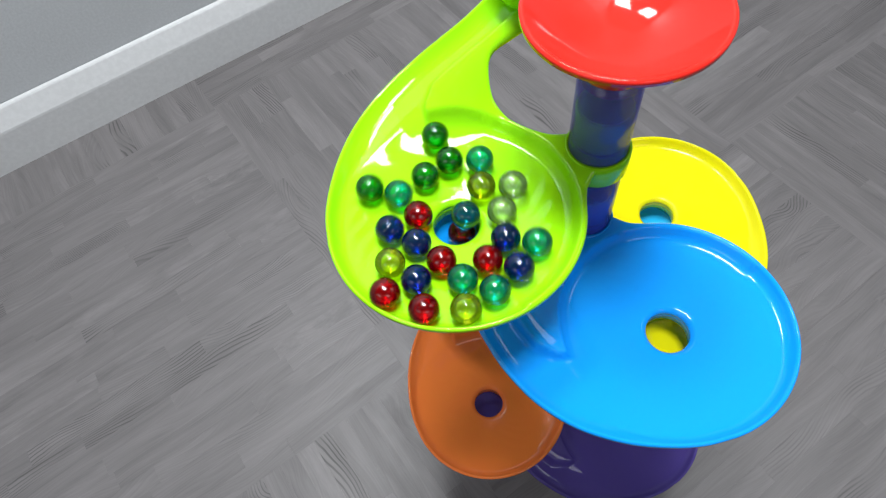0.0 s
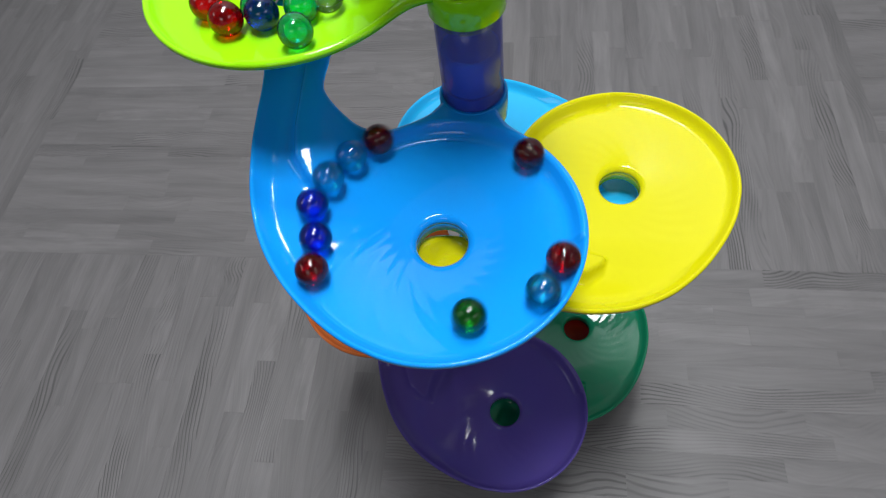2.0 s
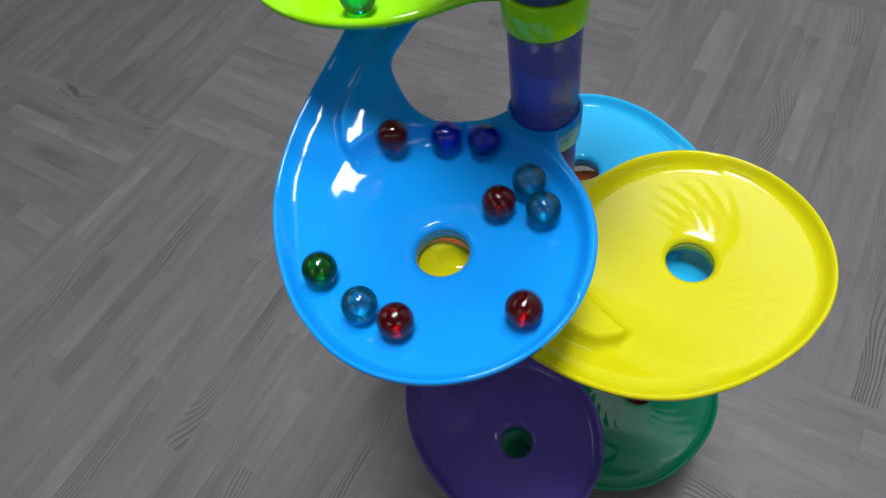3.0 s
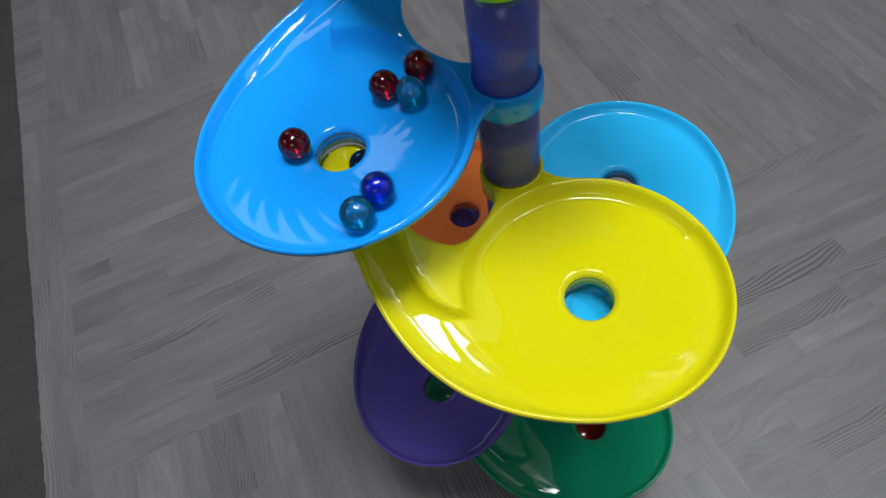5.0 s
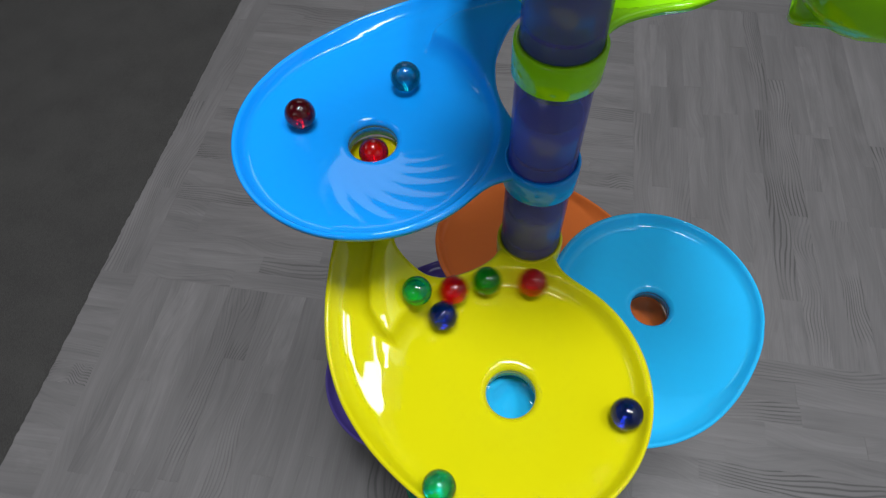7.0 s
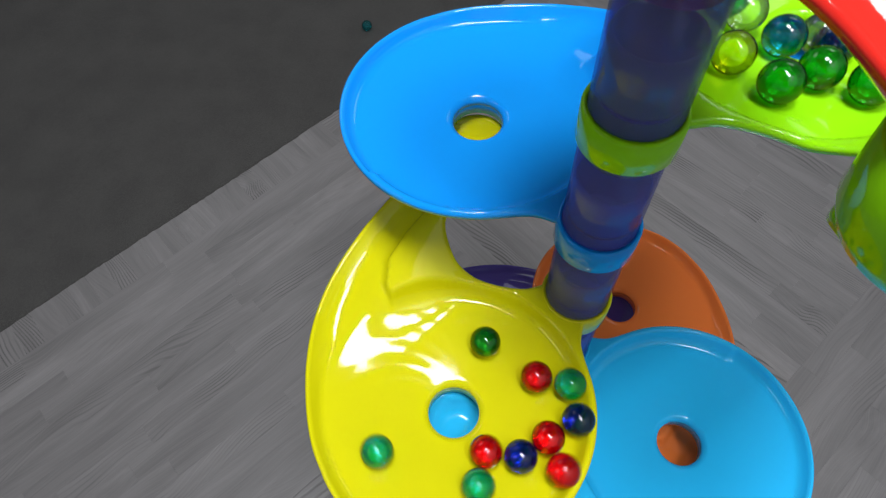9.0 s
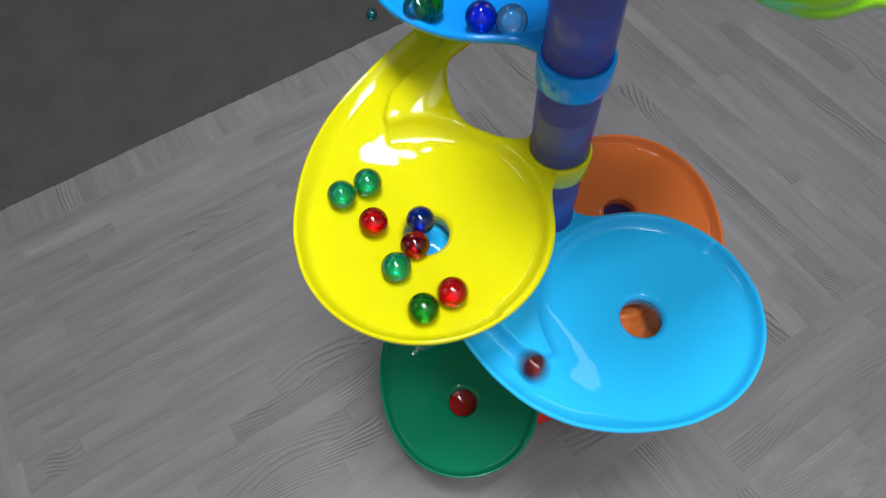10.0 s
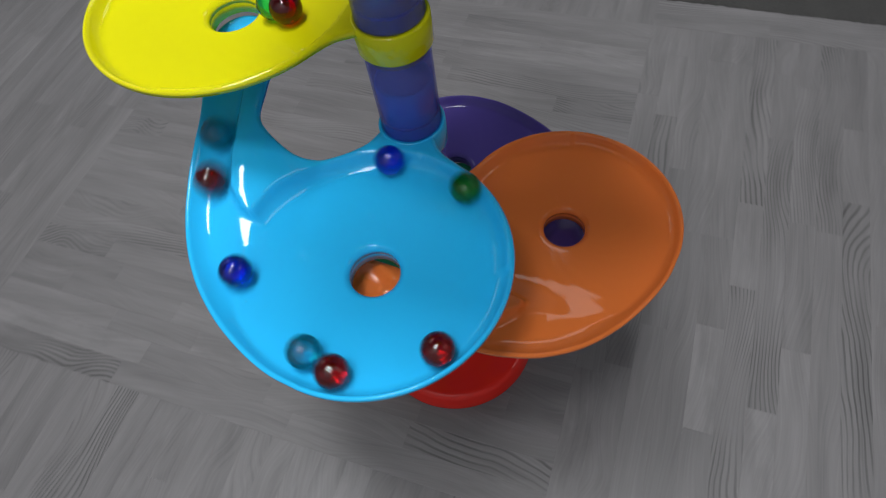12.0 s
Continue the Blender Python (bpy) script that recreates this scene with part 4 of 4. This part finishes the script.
    roll(ball, 0, (0, -50, 0.49), (0.2, 29, 0.53), (0.5, 75, 0.53), (0.7, 109, 0.35), (1, 140, 0.22), (2, 180, 0.2), (9.1, 190, 0.2))
    roll(ball, 1, (9.5, -83, 1.1), (9.7, 5, 0.43), (10, 117, 0.88))
    key(ball)
    ball = marble("yellow")
    roll(ball, 0, (0, -155, 0.33), (0.2, -97, 0.5), (0.5, -40, 0.6), (0.7, 19, 0.68), (1, 67, 0.79), (1.2, 92, 0.68), (1.5, 149, 0.45), (2, 178, 0.6))
    key(ball)
    ball = marble("yellow")
    roll(ball, 0, (0, 16, 0.65), (0.2, 49, 0.84), (0.5, 89, 0.73), (0.7, 123, 0.56), (1, 213, 0.25), (1.2, 262, 0.2), (2, 330, 0.36))
    key(ball)
    ball = marble("yellow")
    roll(ball, 0, (0, 69, 0.84), (0.2, 103, 0.74), (0.5, 169, 0.39), (0.7, 214, 0.33), (1, 283, 0.41), (1.2, 334, 0.3), (1.5, 370, 0.3), (2, 380, 0.5))
    key(ball)
    ball = marble("green")
    roll(ball, 0, (0, -104, 0.75), (0.2, -65, 0.7), (0.5, 2, 0.53), (0.7, 42, 0.62), (1, 88, 0.3), (1.2, 150, 0.19), (2, 225, 0.42))
    key(ball)
    ball = marble("green")
    roll(ball, 0, (0, -111, 0.51), (0.2, -57, 0.46), (0.5, 30, 0.44), (0.7, 54, 0.31), (1, 18, 0.17), (1.2, 110, 0.11), (2, 170, 0.24), (8.6, 175, 0.22))
    roll(ball, 1, (9.3, -79, 0.89), (9.5, 32, 0.88), (9.7, 118, 0.78))
    key(ball)
    ball = marble("green")
    roll(ball, 0, (0, -83, 0.44), (0.2, -22, 0.45), (0.5, 52, 0.59), (0.7, 78, 0.49), (1, 147, 0.36), (1.2, 191, 0.27), (2, 250, 0.55))
    key(ball)
    ball = marble("green")
    roll(ball, 0, (0, -46, 0.72), (0.2, 15, 0.79), (0.5, 54, 0.83), (0.7, 73, 0.74), (1, 84, 0.64), (1.2, 121, 0.41), (2, 205, 0.62))
    key(ball)
    keep_apart(BALLS)


motions()
